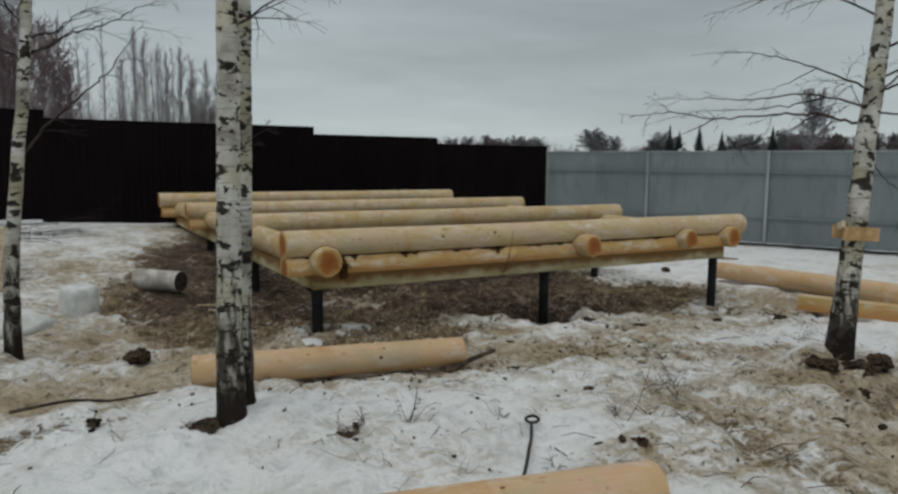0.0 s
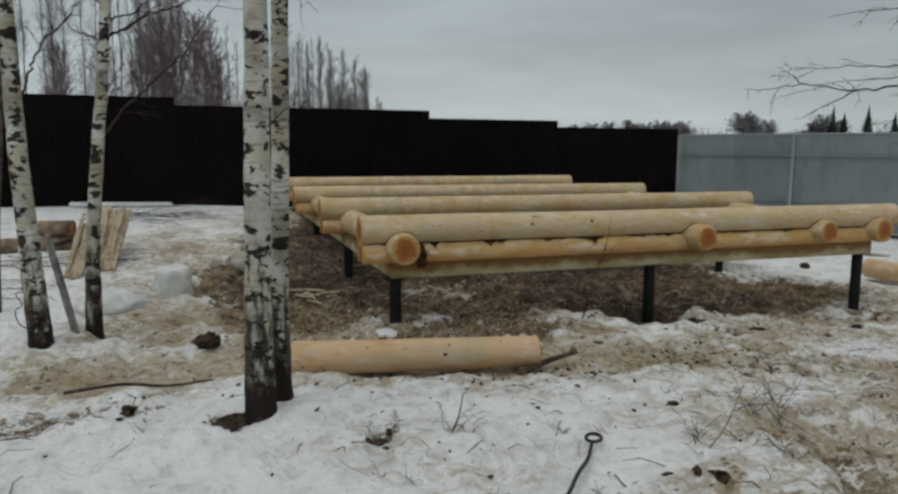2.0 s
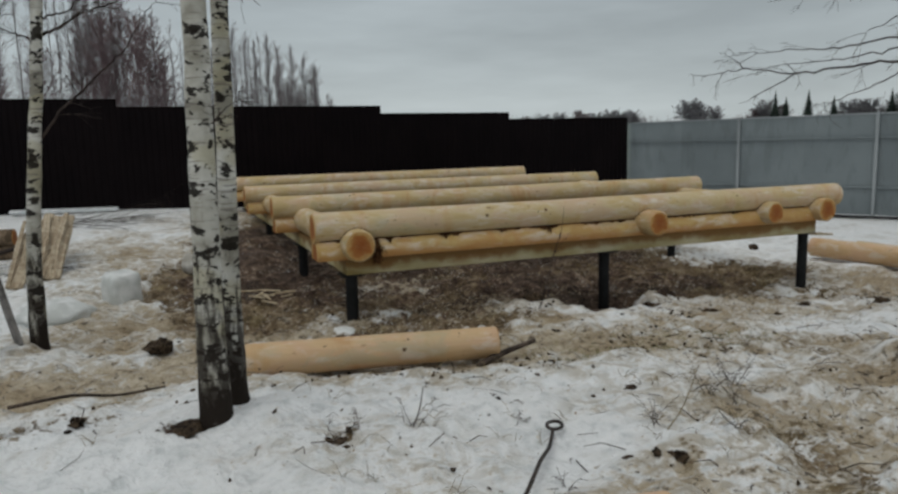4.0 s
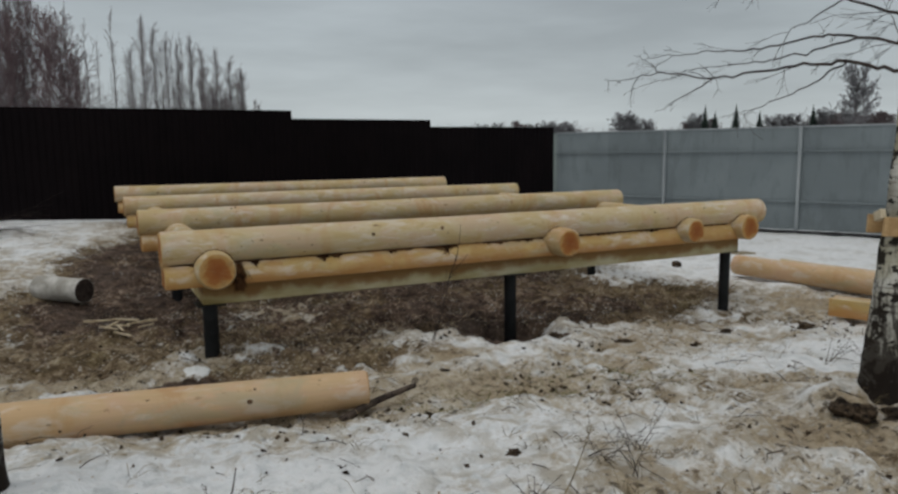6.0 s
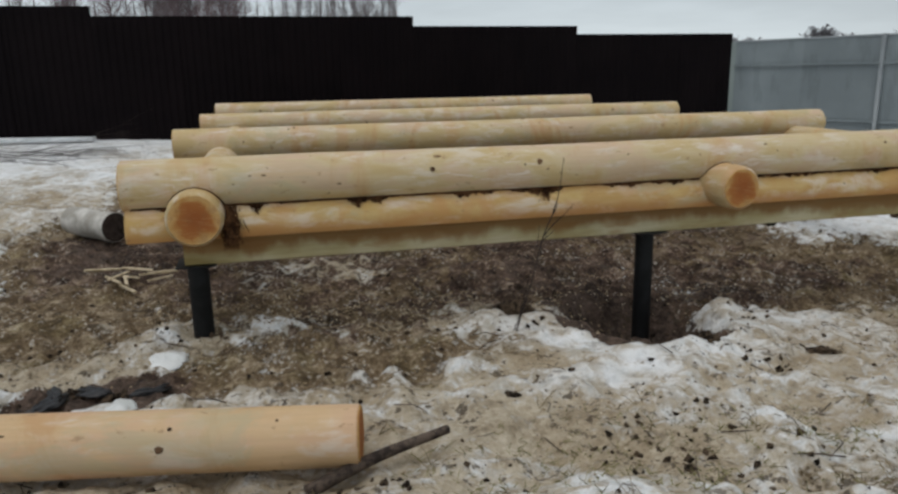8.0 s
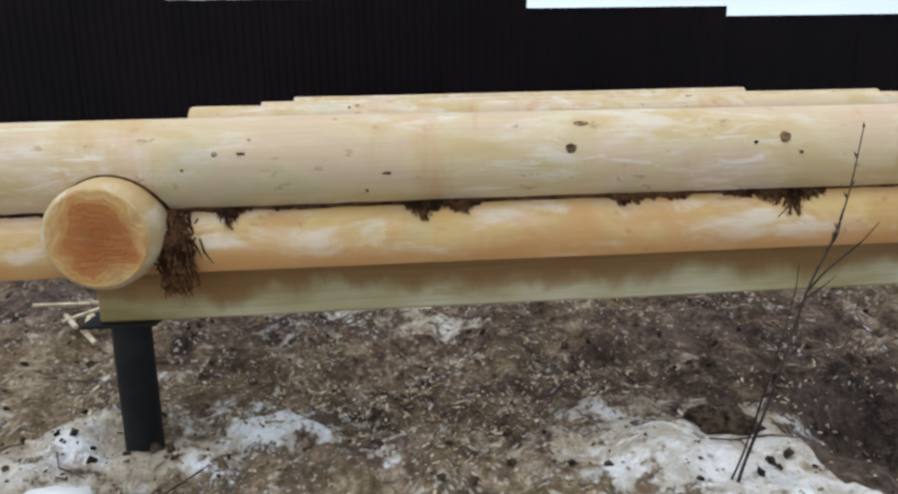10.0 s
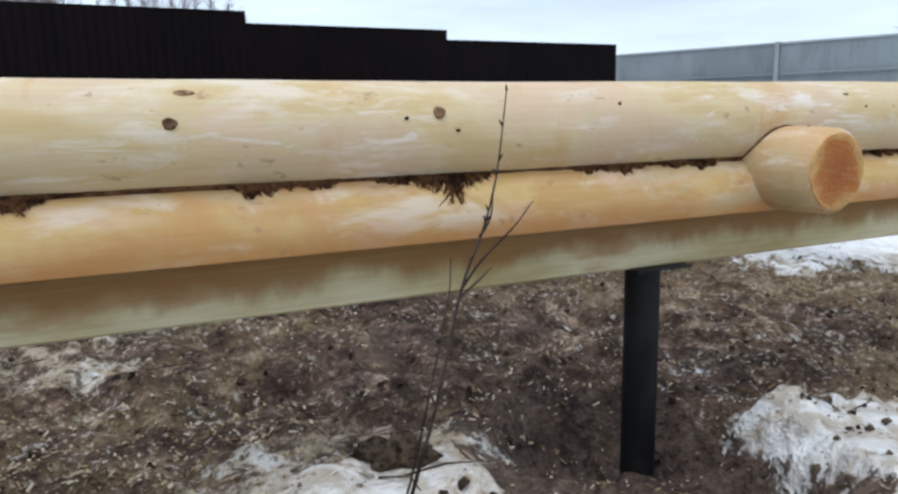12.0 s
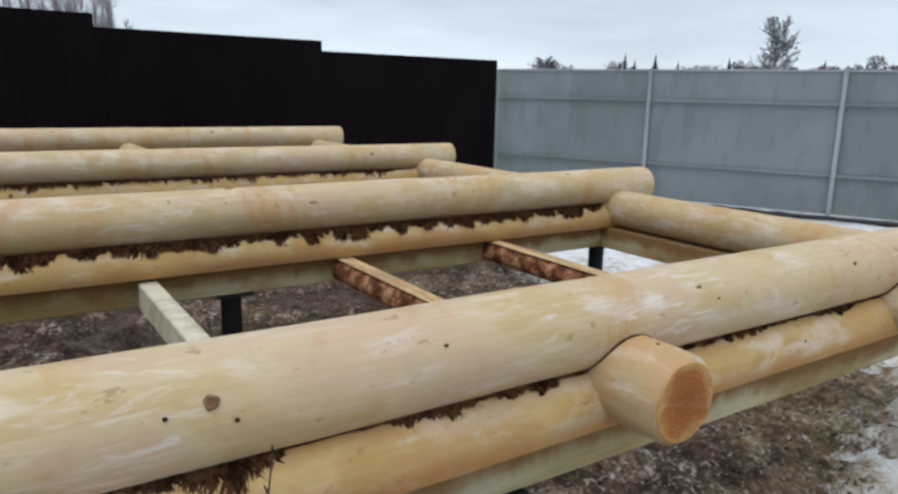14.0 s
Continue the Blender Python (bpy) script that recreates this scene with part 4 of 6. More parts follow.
DARK_Y = 8.72
dark = thing("dark_fence", Matrix.Translation((0, DARK_Y, 0)), "dark chocolate profiled steel fence stepping down the slope", "fence", kind="structure")
for xa, xb, top in ((-14.5, -7.1, 2.58), (-7.1, -2.14, 2.44), (-2.14, 2.80, 2.30), (2.80, 5.74, 2.145), (5.74, 8.86, 2.005)):
    count = max(1, round((xb - xa) / 1.15))
    w = (xb - xa) / count
    for i in range(count):
        part("fence_sheet", corrugated(w + 0.03, top, 0.115, 0.011, top - 1.98, mat=M_DARKFENCE), dark, "", Matrix.Translation((xa + i * w, 0.006 * (i % 2), 0)))
    part("post", square_post(top + 0.3, 0.06, M_DARKFENCE), dark, "", Matrix.Translation((xb - 0.03, 0.07, -0.32)))
    for z in (top - 0.35, top - 1.6):
        b = Builder()
        b.box((xb - xa, 0.02, 0.04), Matrix.Translation(((xa + xb) / 2, 0.03, z)))
        part("rail", b.mesh("rail", M_DARKFENCE), dark)

G0, GDIR = Vector((9.53, 8.78, 0)), Vector((0.427, -0.904, 0)).normalized()
GTOP, GPITCH = 1.90, 2.70
gturn = math.degrees(math.atan2(GDIR.y, GDIR.x))
grey = thing("grey_fence", Matrix.Translation(G0) @ pose(0, 0, 0, 0, 0, gturn), "plain grey sheet-metal fence with galvanised posts and rails", "fence", kind="structure")
first = (Vector((10.46, 6.81, 0)) - G0).dot(GDIR)
s = first - GPITCH * 1.5
for i in range(18):
    part("fence_sheet", corrugated(GPITCH / 2 + 0.02, GTOP - 0.02, 0.27, 0.0022, -0.12, mat=M_PALESHEET if i < 1 else M_GREYFENCE), grey, "", Matrix.Translation((s + i * GPITCH / 2, 0.045 + 0.005 * (i % 2), 0)))
for i in range(-1, 8):
    if i >= 0:
        part("post", square_post(2.25, 0.06, M_GREYPOST), grey, "galvanised square post", Matrix.Translation((first + i * GPITCH, 0.0, -0.35)))
    for z in (1.42, 0.435):
        b = Builder()
        b.box((GPITCH - 0.064, 0.034, 0.034), Matrix.Translation((first + (i + 0.5) * GPITCH, 0.012, z)), 0.002)
        part("rail", b.mesh("rail", M_GREYFENCE), grey)
    b = Builder()
    b.box((GPITCH - 0.01, 0.014, 0.03), Matrix.Translation((first + (i + 0.5) * GPITCH, 0.036, GTOP - 0.02)), 0.002)
    part("top_trim", b.mesh("top_trim", M_GREYPOST), grey)
# a wavy black strip along the foot of the grey fence
b = Builder()
pts = []
for i in range(120):
    u = -1.0 + i * 0.17
    p = G0 + GDIR * u + Vector((-0.904, -0.427, 0)) * (0.30 + 0.10 * noise.noise(Vector((u * 0.8, 0, 0))))
    pts.append((p.x, p.y, ground_z(p.x, p.y) + 0.045 + 0.02 * noise.noise(Vector((u * 2.3, 4, 0)))))
b.tube(pts, [0.03 + 0.025 * abs(noise.noise(Vector((i * 0.6, 9, 0)))) for i in range(120)], 7)
thing("black_hose", Matrix(), "long wavy black strip in the snow along the fence", "pipe", data=b.mesh("black_hose", M_FILM, True))

# ---- birches ----


def bend(pts, count):
    """A smooth line through a few points (Catmull-Rom)."""
    p = [Vector(q) for q in pts]
    p = [2 * p[0] - p[1]] + p + [2 * p[-1] - p[-2]]
    out = []
    for i in range(1, len(p) - 2):
        for k in range(count):
            t = k / count
            a, b0, c, d = p[i - 1 : i + 3]
            out.append(0.5 * (2 * b0 + (c - a) * t + (2 * a - 5 * b0 + 4 * c - d) * t * t + (3 * b0 - a - 3 * c + d) * t**3))
    return out + [p[-2]]


def grow(b, q, p, d, length, r, depth, droop=0.25, n=5, kids=6, spread=50, rmin=0.0012):
    """A crooked branch with side twigs, into the builder b."""
    segs = max(3, min(9 if n > 3 else 4, int(length / 0.14)))
    p, d = Vector(p), Vector(d).normalized()
    pts, dirs = [p.copy()], [d.copy()]
    for i in range(segs):
        d = (d + Vector((q.gauss(0, 0.13), q.gauss(0, 0.13), q.gauss(0, 0.11) - droop / segs))).normalized()
        p = p + d * (length / segs)
        pts.append(p.copy())
        dirs.append(d.copy())
    b.tube(pts, [max(r * (1 - 0.78 * i / segs), rmin) for i in range(segs + 1)], n, False)
    if depth <= 0:
        return
    for _ in range(kids):
        t = q.uniform(0.18, 0.97)
        i = min(int(t * segs), segs - 1)
        side = dirs[i].orthogonal().normalized()
        side.rotate(Matrix.Rotation(q.uniform(0, 6.283), 3, dirs[i]))
        a = radians(q.uniform(spread * 0.5, spread * 1.2))
        cd = dirs[i] * math.cos(a) + side * math.sin(a)
        cd.z *= 0.75
        grow(b, q, pts[i].lerp(pts[i + 1], t * segs - i), cd, length * q.uniform(0.28, 0.58) * (1.15 - 0.5 * t), max(r * (1 - 0.75 * t) * 0.6, 0.0016), depth - 1, droop * 1.2, max(3, n - 1), max(2, kids - 1), spread, rmin)


def limb_along(pts, r, q, twigs):
    """A bent limb through a few points, tapering, with fine drooping side twigs."""
    b = Builder()
    line = bend(pts, 7)
    n = len(line)
    line = [p + Vector((q.gauss(0, 0.006), q.gauss(0, 0.006), q.gauss(0, 0.006))) * (0 < i < n - 1) for i, p in enumerate(line)]
    b.tube(line, [max(r * (1 - 0.85 * i / (n - 1)), 0.0016) for i in range(n)], 6, False)
    t = Builder()
    for _ in range(twigs):
        i = q.randint(n // 5, n - 2)
        d = (line[i + 1] - line[i - 1]).normalized()
        side = Vector((q.gauss(0, 1), q.gauss(0, 1), q.gauss(-0.1, 0.7))).normalized()
        grow(t, q, line[i], d * 0.9 + side * q.uniform(0.4, 0.9), q.uniform(0.10, 0.38), r * 0.28, 1, 0.35, 4, 4, 40, 0.0011)
    return b.mesh("limb", M_TWIG, True), t.mesh("twig_spray", M_TWIG, True)


def birch(label, line, radii, seed, limbs, crown=9, group="birches near the log frame", curves=()):
    """line: points of the trunk from its foot; limbs: (z, direction, length, radius) that can be told apart."""
    q = random.Random(seed)
    foot = Vector(line[0])
    ob = thing("birch_tree", Matrix.Translation(foot), label, "tree", group)
    pts = bend([Vector(p) - foot for p in line], 9)
    rr = np.interp(np.linspace(0, len(radii) - 1, len(pts)), range(len(radii)), radii)
    b = Builder()
    pts = [p + Vector((0.012 * noise.noise(Vector((i * 0.35, seed, 0))), 0.012 * noise.noise(Vector((i * 0.35, seed, 5))), 0)) for i, p in enumerate(pts)]
    rr = [r * (1 + 0.05 * noise.noise(Vector((i * 0.9, seed, 9)))) for i, r in enumerate(rr)]
    # root flare
    b.tube([pts[0] - Vector((0, 0, 0.12)), pts[0] - Vector((0, 0, 0.02))] + pts[1:], [rr[0] * 1.5, rr[0] * 1.22] + list(rr[1:]), 22)
    part("trunk", b.mesh("trunk", M_BIRCH, True), ob)

    def at(z):
        k = min(range(len(pts)), key=lambda i: abs(pts[i].z + foot.z - z))
        return pts[k], rr[k]

    for z, d, length, r in limbs:
        p, tr = at(z)
        b = Builder()
        grow(b, q, p + Vector(d).normalized() * tr * 0.4, d, length, r, 2, 0.2, 6, 7, 42)
        part("limb", b.mesh("limb", M_TWIG, True), ob)
    for curve, r, twigs in curves:
        wood, fine = limb_along([Vector(p) - foot for p in curve], r, q, twigs)
        tagged(part("twig_spray", fine, part("limb", wood, ob)), kind="stuff")
    b = Builder()
    top = pts[-1].z
    for i in range(crown):
        z = 0.42 * top + 0.56 * top * i / max(crown - 1, 1)
        k = min(range(len(pts)), key=lambda i: abs(pts[i].z - z))
        a = q.uniform(0, 6.283)
        grow(b, q, pts[k], (math.cos(a), math.sin(a), q.uniform(0.5, 1.1)), q.uniform(0.9, 1.6) * (1.15 - z / top * 0.6), max(rr[k] * 0.35, 0.006), 2, 0.7, 4, 5, 45)
    part("crown", b.mesh("crown", M_TWIG, True), ob, "bare drooping twigs")
    return ob


birch("slender white birch with a black foot in the snow",
      [(-1.335, -2.125, 0.13), (-1.33, -2.12, 0.7), (-1.315, -2.12, 1.5), (-1.30, -2.12, 2.25), (-1.27, -2.1, 4.0), (-1.25, -2.1, 7.0)],
      [0.084, 0.068, 0.062, 0.057, 0.044, 0.012], 21, [(2.3, (0.75, 0.35, 0.6), 0.9, 0.008), (1.55, (0.25, -0.2, 0.35), 0.25, 0.005)])
birch("second slender birch stem close behind another birch",
      [(-1.215, -1.90, 0.16), (-1.205, -1.90, 0.8), (-1.18, -1.90, 1.6), (-1.168, -1.90, 2.28), (-1.12, -1.88, 4.0), (-1.1, -1.85, 6.5)],
      [0.064, 0.050, 0.046, 0.043, 0.032, 0.01], 22, [(2.45, (0.6, 0.5, 0.6), 0.6, 0.007)])
birch("birch with dark lower bark beside the slab pile",
      [(-2.755, 0.03, 0.03), (-2.80, 0.08, 0.8), (-2.85, 0.16, 1.6), (-2.88, 0.25, 2.54), (-2.95, 0.3, 4.5), (-3.0, 0.4, 8.0)],
      [0.085, 0.070, 0.062, 0.056, 0.042, 0.012], 23, [(1.9, (-0.8, 0.1, 0.5), 0.8, 0.008), (2.3, (-0.5, 0.3, 0.6), 0.8, 0.008)],
      curves=[([(-2.86, 0.18, 1.78), (-2.80, 0.22, 1.92), (-2.74, 0.27, 2.12), (-2.66, 0.30, 2.29), (-2.52, 0.30, 2.43), (-2.42, 0.30, 2.60), (-2.36, 0.30, 2.85)], 0.012, 12)])
birch("thin birch leaning slightly, with wide-spread bare limbs",
      [(-2.445, 0.30, 0.02), (-2.41, 0.30, 0.8), (-2.33, 0.30, 1.6), (-2.235, 0.30, 2.55), (-2.15, 0.3, 4.2), (-2.1, 0.3, 7.5)],
      [0.066, 0.052, 0.045, 0.040, 0.03, 0.01], 24, [(2.6, (-0.6, 0.2, 0.6), 0.8, 0.008)],
      curves=[([(-2.26, 0.30, 2.34), (-2.16, 0.30, 2.38), (-2.03, 0.30, 2.46), (-1.92, 0.30, 2.54), (-1.72, 0.30, 2.60), (-1.50, 0.30, 2.74), (-1.3, 0.3, 2.85)], 0.013, 9),
              ([(-2.26, 0.30, 2.45), (-2.16, 0.30, 2.49), (-2.03, 0.30, 2.54), (-1.92, 0.30, 2.64), (-1.7, 0.32, 2.78)], 0.010, 6),
              ([(-2.34, 0.30, 1.52), (-2.18, 0.30, 1.76), (-2.02, 0.30, 1.93), (-1.87, 0.30, 2.08), (-1.68, 0.30, 2.26), (-1.52, 0.30, 2.51), (-1.41, 0.30, 2.66)], 0.012, 7),
              ([(-2.25, 0.30, 2.31), (-2.37, 0.30, 2.35), (-2.48, 0.30, 2.41), (-2.54, 0.30, 2.55)], 0.009, 6)])
birch("stout white birch with a dark furrowed foot",
      [(2.915, -2.90, 0.14), (2.95, -2.90, 0.6), (3.0, -2.90, 1.1), (3.10, -2.90, 2.1), (3.17, -2.90, 2.85), (3.25, -2.88, 4.5), (3.3, -2.85, 7.5)],
      [0.104, 0.086, 0.074, 0.066, 0.060, 0.045, 0.014], 25,
      [(2.2, (0.8, -0.6, 0.32), 1.4, 0.010), (2.05, (0.75, -0.3, 0.2), 1.3, 0.008), (2.4, (0.6, -0.7, 0.4), 1.5, 0.010),
       (2.65, (0.25, 0.9, 0.5), 1.6, 0.010), (2.0, (0.5, 0.9, 0.25), 0.9, 0.005), (2.75, (0.8, 0.3, 0.4), 1.5, 0.010)],
      curves=[([(3.07, -2.89, 1.86), (3.08, -2.50, 1.97), (3.20, -2.0, 1.99), (3.40, -1.24, 2.01), (3.34, -0.74, 2.09), (3.58, 0.0, 2.11), (3.85, 0.60, 2.17)], 0.0115, 9),
              ([(3.08, -2.50, 1.97), (3.14, -2.20, 1.86), (3.26, -1.72, 1.76), (3.40, -1.30, 1.72)], 0.006, 4), ([(3.40, -1.24, 2.01), (3.50, -0.82, 1.90), (3.60, -0.39, 1.81)], 0.006, 3),
              ([(3.34, -0.74, 2.09), (3.50, -0.40, 2.22), (3.65, -0.06, 2.32)], 0.005, 3),
              ([(3.09, -2.90, 1.99), (3.08, -2.55, 2.10), (3.12, -2.25, 2.14), (3.24, -1.70, 2.14), (3.36, -1.15, 2.20), (3.50, -0.60, 2.24), (3.66, -0.10, 2.27)], 0.009, 8),
              ([(3.08, -2.55, 2.09), (3.14, -2.05, 2.05), (3.26, -1.55, 2.06), (3.40, -1.0, 2.09), (3.52, -0.55, 2.04)], 0.006, 4),
              ([(3.11, -2.90, 2.12), (3.10, -2.65, 2.23), (3.13, -2.20, 2.41), (3.26, -1.60, 2.56), (3.45, -0.85, 2.64)], 0.010, 8),
              ([(3.11, -2.45, 2.33), (3.18, -2.10, 2.23), (3.28, -1.70, 2.19)], 0.005, 3),
              ([(3.08, -2.97, 2.10), (3.17, -3.10, 2.18), (3.25, -3.22, 2.19), (3.42, -3.40, 2.14)], 0.011, 9), ([(3.07, -2.96, 1.97), (3.17, -3.14, 1.93), (3.28, -3.29, 1.88), (3.45, -3.45, 1.78)], 0.008, 8),
              ([(3.05, -2.95, 1.62), (3.11, -3.03, 1.48), (3.18, -3.13, 1.38), (3.24, -3.20, 1.30)], 0.005, 5)], crown=14)
# board strapped to the trunk
M_BRACKET = plain("orange_sawn_board", (0.42, 0.26, 0.12), (0.58, 0.39, 0.20), 14)
collar = thing("trunk_bracket", Matrix.Translation((3.0, -2.90, 1.085)), "pale sawn boards nailed round the birch trunk", "bracket")
cam_side = math.degrees(math.atan2(-0.857, -0.514))
for k, (d, w, z, mt) in enumerate(((0.092, 0.27, 0.0, M_BRACKET), (-0.092, 0.25, 0.0, M_BRACKET))):
    b = Builder()
    b.box((w * 0.92, 0.024, 0.098), pose(-0.514 * d * 1.0, -0.857 * d, z, 0, 2, cam_side + 90), 0.003)
    part("board", b.mesh("board", mt), collar)
b = Builder()
b.box((0.07, 0.03, 0.05), pose(-0.135, 0.02, 0.06, 0, 20, 60), 0.004)
part("wedge", b.mesh("wedge", M_STAKE), collar)

# ---- loose logs and timber ----
s = log_thing("short_log", "short pinkish peeled pine log lying in the snow", (-1.325, -0.87, 0.09), (0.62, -1.285, 0.112), 0.120, 0.108, 71, M_SHORT, knots=0)
for x, ang, w in ((0.33, 15, 0), (0.36, 50, 3), (-0.20, 48, 5), (-0.62, 45, 5), (-0.68, 10, 5), (-0.63, -10, 3), (0.72, 60, 4)):
    knot(s, x, ang, 0.1145 - 0.006 * x, w)
s = log_thing("short_log", "peeled pine log lying in the snow near the iron rod", (-1.78, -3.63, 0.245), (-0.03, -3.975, 0.238), 0.122, 0.118, 74, M_SHORT, knots=0)
knot(s, 0.62, 40, 0.118, 3)
knot(s, 0.2, 70, 0.119, 5)
log_thing("long_log", "long peeled pine log lying on snow and slabs", (6.70, 1.42, -0.01), (7.05, -3.9, 0.04), 0.125, 0.14, 72, M_SHORT, group="loose logs", knots=9)
log_thing("long_log", "thinner peeled log lying behind another log", (7.02, 1.0, -0.02), (7.35, -4.2, 0.02), 0.115, 0.12, 73, M_LOG, group="loose logs", knots=6)
beam("timber_block", "squared yellow timber offcut with a reddish end", (5.60, -0.72, -0.03), (5.93, -1.74, -0.02), 0.20, 0.17, M_LOWER, "", "timber")


def stick(name, label, pts, r0, r1, mat, category="stick", group="", n=7):
    b = Builder()
    line = bend(pts, 6)
    b.tube(line, [r0 + (r1 - r0) * i / (len(line) - 1) for i in range(len(line))], n)
    return thing(name, Matrix(), label, category, group, data=b.mesh(name, mat, True))


def gp(x, y, up=0.0):
    return (x, y, ground_z(x, y) + up)


stick("dark_stick", "dark stick poking out from under the short log", [gp(0.42, -1.41, 0.01), (0.66, -1.34, 0.045), (0.95, -1.24, 0.065)], 0.026, 0.017, M_STICK)
stick("long_stick", "long dark bent stick lying on the snow", [gp(-2.42, -1.13, 0.02), gp(-2.1, -1.06, 0.03), gp(-1.85, -1.0, 0.03), gp(-1.57, -0.95, 0.02)], 0.012, 0.007, M_STICK)
# iron rod with a ring, stuck in the snow
rod = thing("iron_rod", Matrix.Translation(gp(-0.02, -3.08)), "bent rusty iron rod with a ring, stuck in snow", "rod")
ro = Vector(rod.matrix_world.translation)
tip = Vector(gp(0.225, -2.765, 0.035)) - ro
b = Builder()
b.tube(bend([Vector(gp(-0.36, -3.46, -0.02)) - ro, Vector(gp(-0.25, -3.37, 0.03)) - ro, Vector(gp(-0.05, -3.13, 0.05)) - ro, Vector(gp(0.12, -2.91, 0.045)) - ro, tip], 6), [0.0095] * 25, 8)
part("shaft", b.mesh("shaft", M_RUST, True), rod)
b = Builder()
b.tube([tip + Vector((0.042 * math.cos(a) + 0.02, 0.02 + 0.027 * math.sin(a), 0.012 + 0.01 * math.sin(a))) for a in np.linspace(0, 6.283, 17)], [0.009] * 17, 8)
part("ring", b.mesh("ring", M_RUST, True), rod)


def clod(name, label, x, y, size, mat, seed, category, group="", rough=0.25, sink=0.0):
    return thing(name, Matrix.Translation((x, y, ground_z(x, y) + size[2] * 0.42 - sink)) @ pose(0, 0, 0, 0, 0, seed * 47), label, category, group, data=lump(name, size, mat, seed, rough))


thing("soil_clod", Matrix.Translation((1.655, 0.06, ground_z(1.655, 0.06) + 0.035)) @ pose(0, 0, 0, 12, -8, -38), "long dark clod of soil lying on a snow patch", "clod", "soil clods", data=lump("soil_clod", (0.088, 0.042, 0.045), M_CLOD, 1, 0.3))
for i, (x, y, w) in enumerate(((2.60, -2.99, 0.15), (2.83, -3.13, 0.155), (3.08, -3.10, 0.17), (0.52, -3.2, 0.05), (0.60, -3.26, 0.065), (0.40, -3.16, 0.04), (-0.80, -2.5, 0.05), (-0.74, -2.45, 0.04), (-0.86, -2.53, 0.035), (-0.78, -2.56, 0.03), (-0.70, -2.38, 0.03), (0.95, -2.42, 0.06), (1.9, -3.55, 0.05), (2.1, -3.7, 0.05), (2.5, -3.35, 0.06), (-2.0, -1.75, 0.07), (-2.3, -1.62, 0.06), (4.2, -0.7, 0.09), (3.6, -0.95, 0.08), (2.45, -0.62, 0.08), (3.0, -0.75, 0.10), (5.0, -0.9, 0.11), (-0.35, -0.42, 0.10), (-0.55, -0.30, 0.07), (1.3, -0.95, 0.05), (1.72, -1.65, 0.035), (6.6, 2.4, 0.12))):
    clod("soil_clod", "dark wet clod of soil in trampled snow", x, y, (w * 0.7, w * rng.uniform(0.35, 0.65), w * rng.uniform(0.3, 0.5)), M_CLOD, 10 + i, "clod", "soil clods", 0.34, 0.012)
clod("soil_clod", "flat dark mound of soil at a birch foot", -1.47, -2.17, (0.11, 0.07, 0.03), M_CLOD, 55, "clod", "soil clods", 0.2, 0.01)
clod("stump", "dark low stump with a snow cap", -1.60, -0.12, (0.095, 0.075, 0.065), M_CLOD, 50, "stump")
for i, (x, y, w, h, mt) in enumerate(((-2.46, 1.40, 0.31, 0.14, M_ICE), (-0.30, -0.66, 0.09, 0.03, M_ICE), (-0.20, -0.02, 0.13, 0.04, M_ICE), (-0.42, -0.58, 0.09, 0.03, M_ICE))):
    clod("snow_lump", "low lump of dirty half-melted snow" if w < 0.15 else "dirty translucent-looking block of frozen snow", x, y, (w, w * 0.8, h), mt, 81 + i, "snow lump", "snow lumps", 0.16, 0.02)
# squarish block of frozen snow
v, f = [], []
for k, (z, w) in enumerate(((-0.06, 1.0), (0.02, 1.0), (0.12, 0.98), (0.21, 0.95), (0.262, 0.90), (0.272, 0.80), (0.275, 0.40), (0.276, 0.02))):
    for i in range(32):
        a = 2 * math.pi * i / 32
        c, e = math.cos(a), math.sin(a)
        r = w * 0.15 / (abs(c) ** 6 + abs(e) ** 6) ** (1 / 6)
        p = Vector((c * r * 1.05, e * r * 0.9, z))
        v.append(p + Vector((noise.noise(p * 9), noise.noise(p * 9 + Vector((5, 0, 0))), 0.6 * noise.noise(p * 7 + Vector((0, 9, 0))))) * 0.022)
for k in range(7):
    for i in range(32):
        f.append((k * 32 + i, k * 32 + (i + 1) % 32, (k + 1) * 32 + (i + 1) % 32, (k + 1) * 32 + i))
thing("snow_block", Matrix.Translation((-1.92, 1.88, ground_z(-1.92, 1.88))) @ pose(0, 0, 0, 4, -5, 34), "dirty translucent-looking block of frozen snow", "snow lump", "snow lumps", data=mesh_of("snow_block", v, f, M_ICE))
# black film scraps beside the corner pile
for i, (x, y, w) in enumerate(((-0.60, -0.50, 0.09), (-0.62, -0.33, 0.08), (-0.44, -0.38, 0.08), (-0.22, -0.37, 0.08))):
    clod("film_scrap", "crumpled black plastic scrap frozen in the snow", x, y, (w, w * 0.45, 0.016), M_FILM, 120 + i, "scrap", "film scraps", 0.4)
